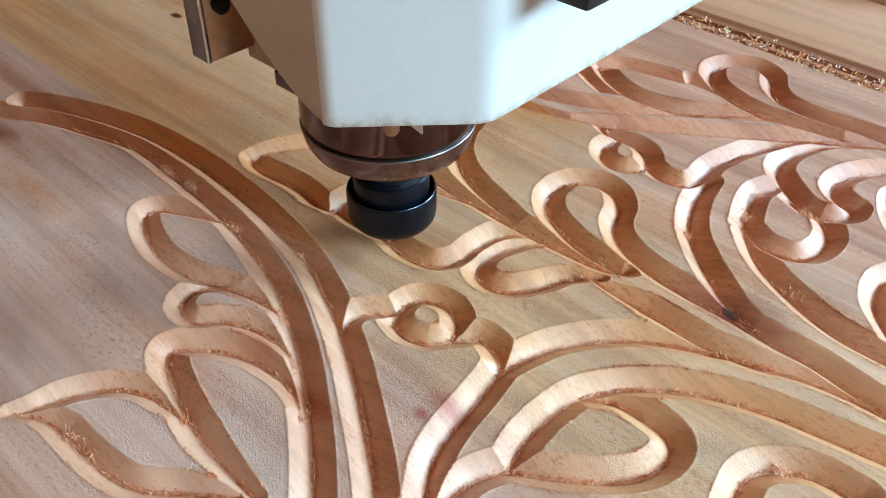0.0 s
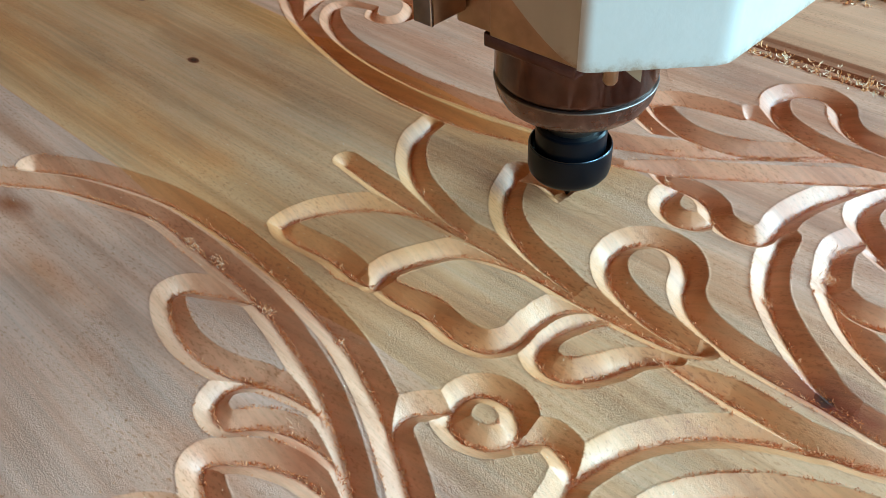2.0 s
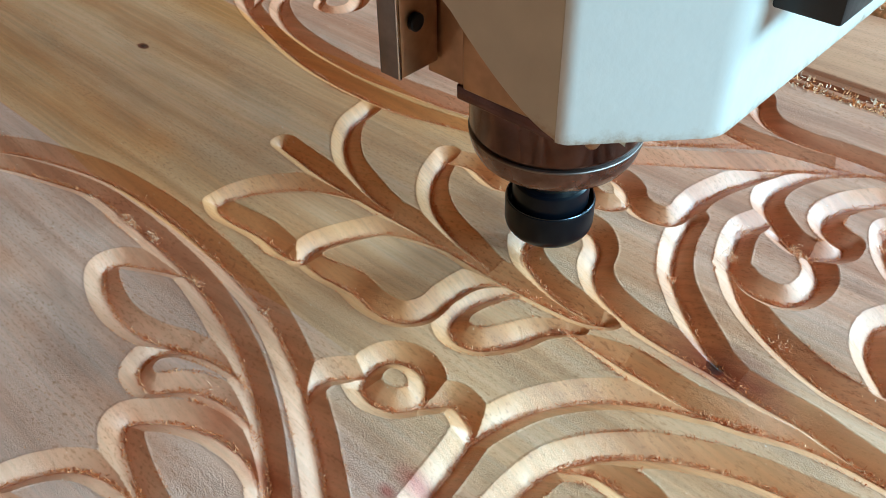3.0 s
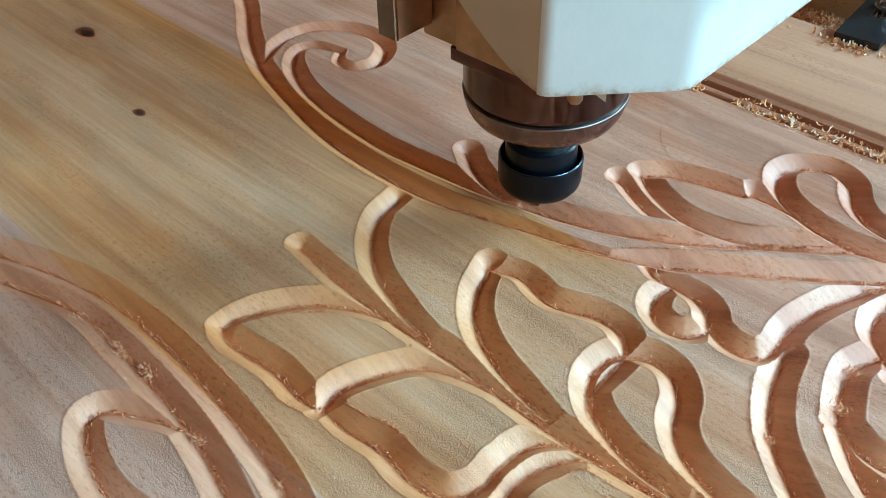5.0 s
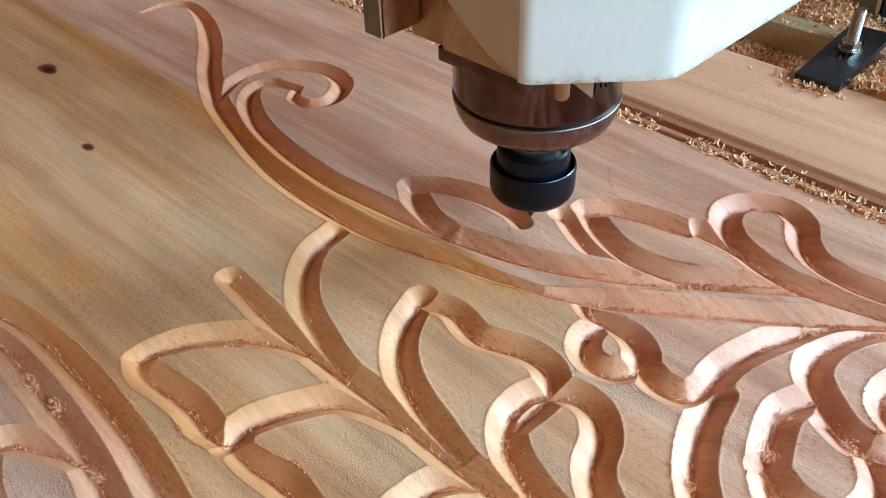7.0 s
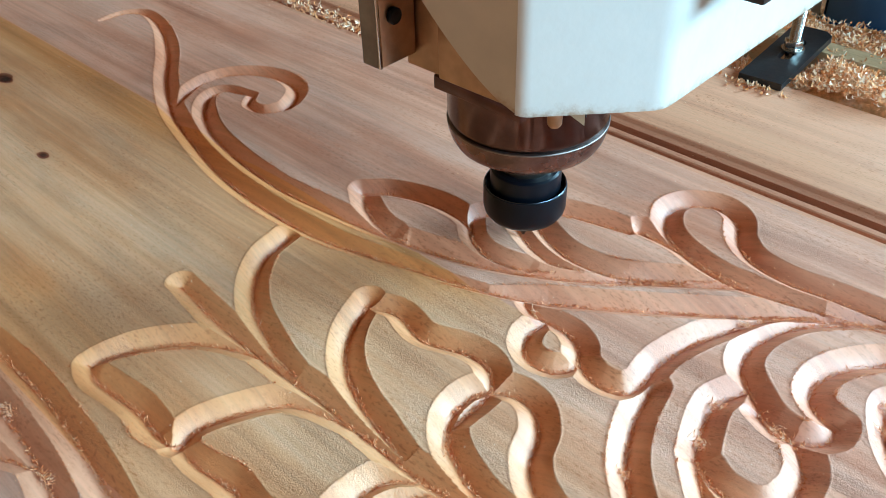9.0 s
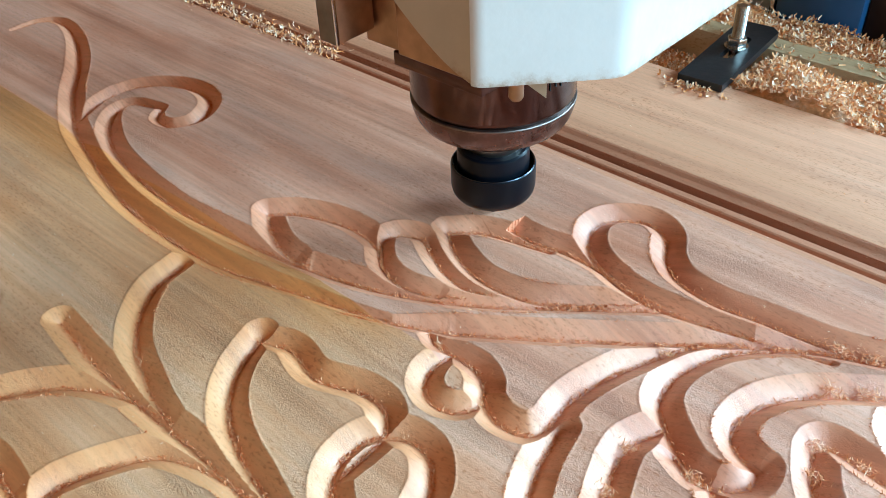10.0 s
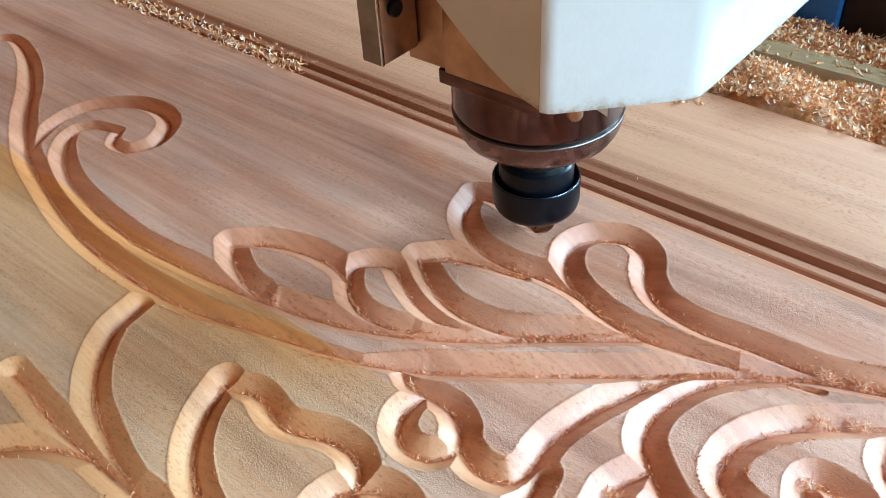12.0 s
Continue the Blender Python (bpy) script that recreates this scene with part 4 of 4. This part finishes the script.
def groove_fuzz():
    """Torn fibres left along the bottoms and lips of the grooves, and dust on the face."""
    rng = np.random.default_rng(11)
    spots, lips = [], []
    for name, (w, line) in GROOVES.items():
        for k in range(len(line) - 1):
            x, y = line[k]
            w = WIDTHS[name][k]
            dens = 1.1 + 5.5 * max(0, noise.noise((x * 34, y * 34, 2.0)) - 0.06)
            for _ in range(rng.poisson(dens * 3.2)):
                spots.append((x + rng.normal(0, 0.0007), y + rng.normal(0, 0.0007), -DEPTH_RATIO * w * rng.uniform(0.74, 0.93)))
            along = line[k + 1] - line[k]
            along = along / max(np.hypot(*along), 1e-9)
            for side in (-1, 1):
                torn = noise.noise((x * 26, y * 26, 5.0 + side)) - 0.05
                if torn > 0 and name not in CUT_LATER:
                    for _ in range(rng.poisson(9 * torn)):
                        out = side * (w + rng.normal(0, 0.0003))
                        lips.append((x - along[1] * out, y + along[0] * out, -0.0002))
    if lips:
        px, py = np.array(lips)[:, 0], np.array(lips)[:, 1]
        clear = np.ones(len(lips), bool)
        for name, (w, line) in GROOVES.items():
            for k in range(0, len(line), 2):
                clear &= np.hypot(px - line[k][0], py - line[k][1]) > WIDTHS[name][k] - 0.0008
        spots += [p for p, c in zip(lips, clear) if c]
    shavings("groove_fuzz", spots, (0.0009, 0.0031), fuzz_mat, "torn orange wood fibres along the grooves", "wood fibres", 12, n=3)
    tufts = []
    for x, y, size in TUFTS:
        for _ in range(int(75 * size)):
            tufts.append((x / 1000 + rng.normal(0, 0.0026 * size), y / 1000 + rng.normal(0, 0.0014), -0.0050 + abs(rng.normal(0, 0.0016 * size))))
    shavings("wood_tufts", tufts, (0.0015, 0.0042), tuft_mat, "loose tufts of pale orange wood fibre caught in the grooves", "wood fibres", 15, slim=0.5)
    dust = [(rng.uniform(-0.4, 0.34), rng.uniform(-0.19, 0.435), 0.0) for _ in range(1900)]
    shavings("wood_dust", dust, (0.0007, 0.0018), chip_mat, "scattered fine wood crumbs on the panel", "wood dust", 13)


groove_fuzz()


# ---- wood that the cutter takes away during the shot ----
TAKEN = [("lobe_right", 0.0, 1.0, wood_gold, 1.735, 2.80), ("leaf1_low", 1.0, 0.0, wood_pink, 3.9, 4.45), ("leaf1_top", 1.0, 0.0, wood_pink, 5.6, 6.4),
         ("leaf2_low", 1.0, 0.0, wood_pink, 7.3, 8.2), ("leaf2_top", 0.0, 0.33, wood_pink, 8.2, 8.8), ("tongue_a", 0.43, 1.0, wood_pink, 9.6, 10.7), ("tongue_b", 0.0, 1.0, wood_pink, 11.6, 11.95)]


def uncut(k):
    """Flush blocks of still uncut wood over a stretch of a groove, each pressed down as the cutter passes over it."""
    name, a, b, material, t0, t1 = TAKEN[k]
    w, line = GROOVES[name]
    later = {n[0] for n in TAKEN[k:]}
    lo, hi = sorted((int(a * (len(line) - 1)), int(b * (len(line) - 1))))
    cell, reach = 0.0004, w + 0.0012
    p0, p1 = line[lo:hi + 1].min(0) - reach, line[lo:hi + 1].max(0) + reach
    xs, ys = np.arange(p0[0], p1[0], cell), np.arange(p0[1], p1[1], cell)
    gx, gy = np.meshgrid(xs, ys)
    pts = np.stack((gx.ravel(), gy.ravel()), -1)
    d = np.hypot(pts[:, None, 0] - line[None, :, 0], pts[:, None, 1] - line[None, :, 1])
    best, near = d.min(1), d.argmin(1)
    keep = (best < reach) & (near >= lo) & (near <= hi)
    corner_x, corner_y = np.append(xs, xs[-1] + cell) - cell / 2, np.append(ys, ys[-1] + cell) - cell / 2
    cut_before = [n for n in GROOVES if n not in later]
    if hi < len(line) - 2:
        GROOVES["rest"], WIDTHS["rest"] = (w, line[hi:]), WIDTHS[name][hi:]
        cut_before.append("rest")
    elif lo > 1:
        GROOVES["rest"], WIDTHS["rest"] = (w, line[:lo + 1]), WIDTHS[name][:lo + 1]
        cut_before.append("rest")
    _, _, old, wide, _, _ = depth_field(corner_x, corner_y, cut_before)
    GROOVES.pop("rest", None), WIDTHS.pop("rest", None)
    face = groove_height(old, wide) + 0.00002 + 0.000006 * k
    count = max(1, round((hi - lo) / 6))
    made = []
    for i in range(count):
        mine = keep & (near >= lo + (hi - lo) * i / count) & (near < lo + (hi - lo) * (i + 1) / count + (i == count - 1))
        if not mine.any():
            continue
        bm, verts = bmesh.new(), {}
        for j in np.flatnonzero(mine):
            r, c = divmod(int(j), len(xs))
            quad = []
            for dx, dy in ((0, 0), (1, 0), (1, 1), (0, 1)):
                key = (c + dx, r + dy)
                if key not in verts:
                    verts[key] = bm.verts.new((corner_x[key[0]], corner_y[key[1]], face[key[1], key[0]]))
                quad.append(verts[key])
            bm.faces.new(quad)
        rim = [e for e in bm.edges if e.is_boundary]
        skirt = bmesh.ops.extrude_edge_only(bm, edges=rim)["geom"]
        for v in skirt:
            if isinstance(v, bmesh.types.BMVert):
                v.co.z = -0.0082
        ob = part("uncut_wood", bm, material, panel, smooth=60)
        u = (i + 0.5) / count
        made.append((ob, t0 + (t1 - t0) * (1 - u if a > b else u)))
    return made


PLUGS = [piece for k in range(len(TAKEN)) for piece in uncut(k)]

SPINDLE = [
    (0, 0.1119, 0.0095, 0.0110),
    (0.1, 0.0989, 0.0074, 0.0110),
    (0.3, 0.0712, 0.0068, 0.0110),
    (0.4, 0.0727, 0.0169, 0.0110),
    (0.5, 0.0802, 0.0331, 0.0110),
    (0.6, 0.0881, 0.0474, 0.0110),
    (0.7, 0.1056, 0.0574, 0.0110),
    (0.8, 0.1275, 0.0626, 0.0110),
    (1, 0.1364, 0.0707, 0.0110),
    (1.2, 0.1299, 0.0802, 0.0150),
    (1.3, 0.1136, 0.0927, 0.0170),
    (1.5, 0.0721, 0.1177, 0.0260),
    (1.7, 0.0751, 0.1122, 0.0170),
    (2, 0.0966, 0.1211, 0.0110),
    (2.2, 0.1147, 0.1281, 0.0110),
    (2.5, 0.1477, 0.1051, 0.0110),
    (2.7, 0.1493, 0.1105, 0.0170),
    (3.1, 0.1570, 0.0880, 0.0110),
    (3.5, 0.1200, 0.1200, 0.0290),
    (3.9, 0.0560, 0.1660, 0.0130),
    (4.3, 0.0223, 0.1665, 0.0110),
    (4.5, -0.0072, 0.1821, 0.0110),
    (4.6, 0.0104, 0.1708, 0.0110),
    (4.8, 0.0339, 0.1666, 0.0110),
    (5, 0.0547, 0.1682, 0.0110),
    (5.2, 0.0528, 0.1663, 0.0150),
    (5.5, 0.0725, 0.1903, 0.0250),
    (5.7, 0.0504, 0.1889, 0.0110),
    (6, 0.0209, 0.1966, 0.0110),
    (6.2, 0.0006, 0.1774, 0.0110),
    (6.5, 0.0288, 0.1973, 0.0110),
    (6.8, 0.0687, 0.1922, 0.0110),
    (7, 0.0687, 0.1935, 0.0210),
    (7.2, 0.1157, 0.1944, 0.0190),
    (7.5, 0.1110, 0.1931, 0.0110),
    (7.7, 0.0820, 0.1855, 0.0110),
    (8.2, 0.0660, 0.1910, 0.0110),
    (8.6, 0.0640, 0.2080, 0.0110),
    (9, 0.0880, 0.2080, 0.0110),
    (9.3, 0.1101, 0.2135, 0.0160),
    (9.5, 0.1268, 0.2441, 0.0260),
    (9.7, 0.1089, 0.2444, 0.0110),
    (10, 0.0886, 0.2515, 0.0110),
    (10.2, 0.0836, 0.2697, 0.0110),
    (10.5, 0.0732, 0.2658, 0.0110),
    (10.7, 0.0912, 0.2498, 0.0110),
    (11, 0.1180, 0.2562, 0.0110),
    (11.2, 0.0991, 0.2569, 0.0110),
    (11.4, 0.0566, 0.2846, 0.0190),
    (11.5, 0.0635, 0.2887, 0.0180),
    (11.7, 0.0742, 0.2825, 0.0110),
    (12, 0.1115, 0.2781, 0.0110),
]


def motions():
    walk(head, [(t, pose(x, y, z - 0.0145)) for t, x, y, z in SPINDLE])
    for ob, t in PLUGS:
        walk(ob, [(0, pose(0, 0, 0)), (max(0.05, t - 0.05), pose(0, 0, 0)), (min(11.98, t + 0.05), pose(0, 0, -0.012)), (12, pose(0, 0, -0.012))])
    walk(loose_drift, [(0, pose(0, 0, 0)), (7.9, pose(0, 0, 0)), (8.3, pose(0.02, 0.03, 0.03)), (8.9, pose(0.06, 0.148, 0.0)), (9.2, pose(0.06, 0.150, -0.016)), (12, pose(0.06, 0.150, -0.016))])


motions()
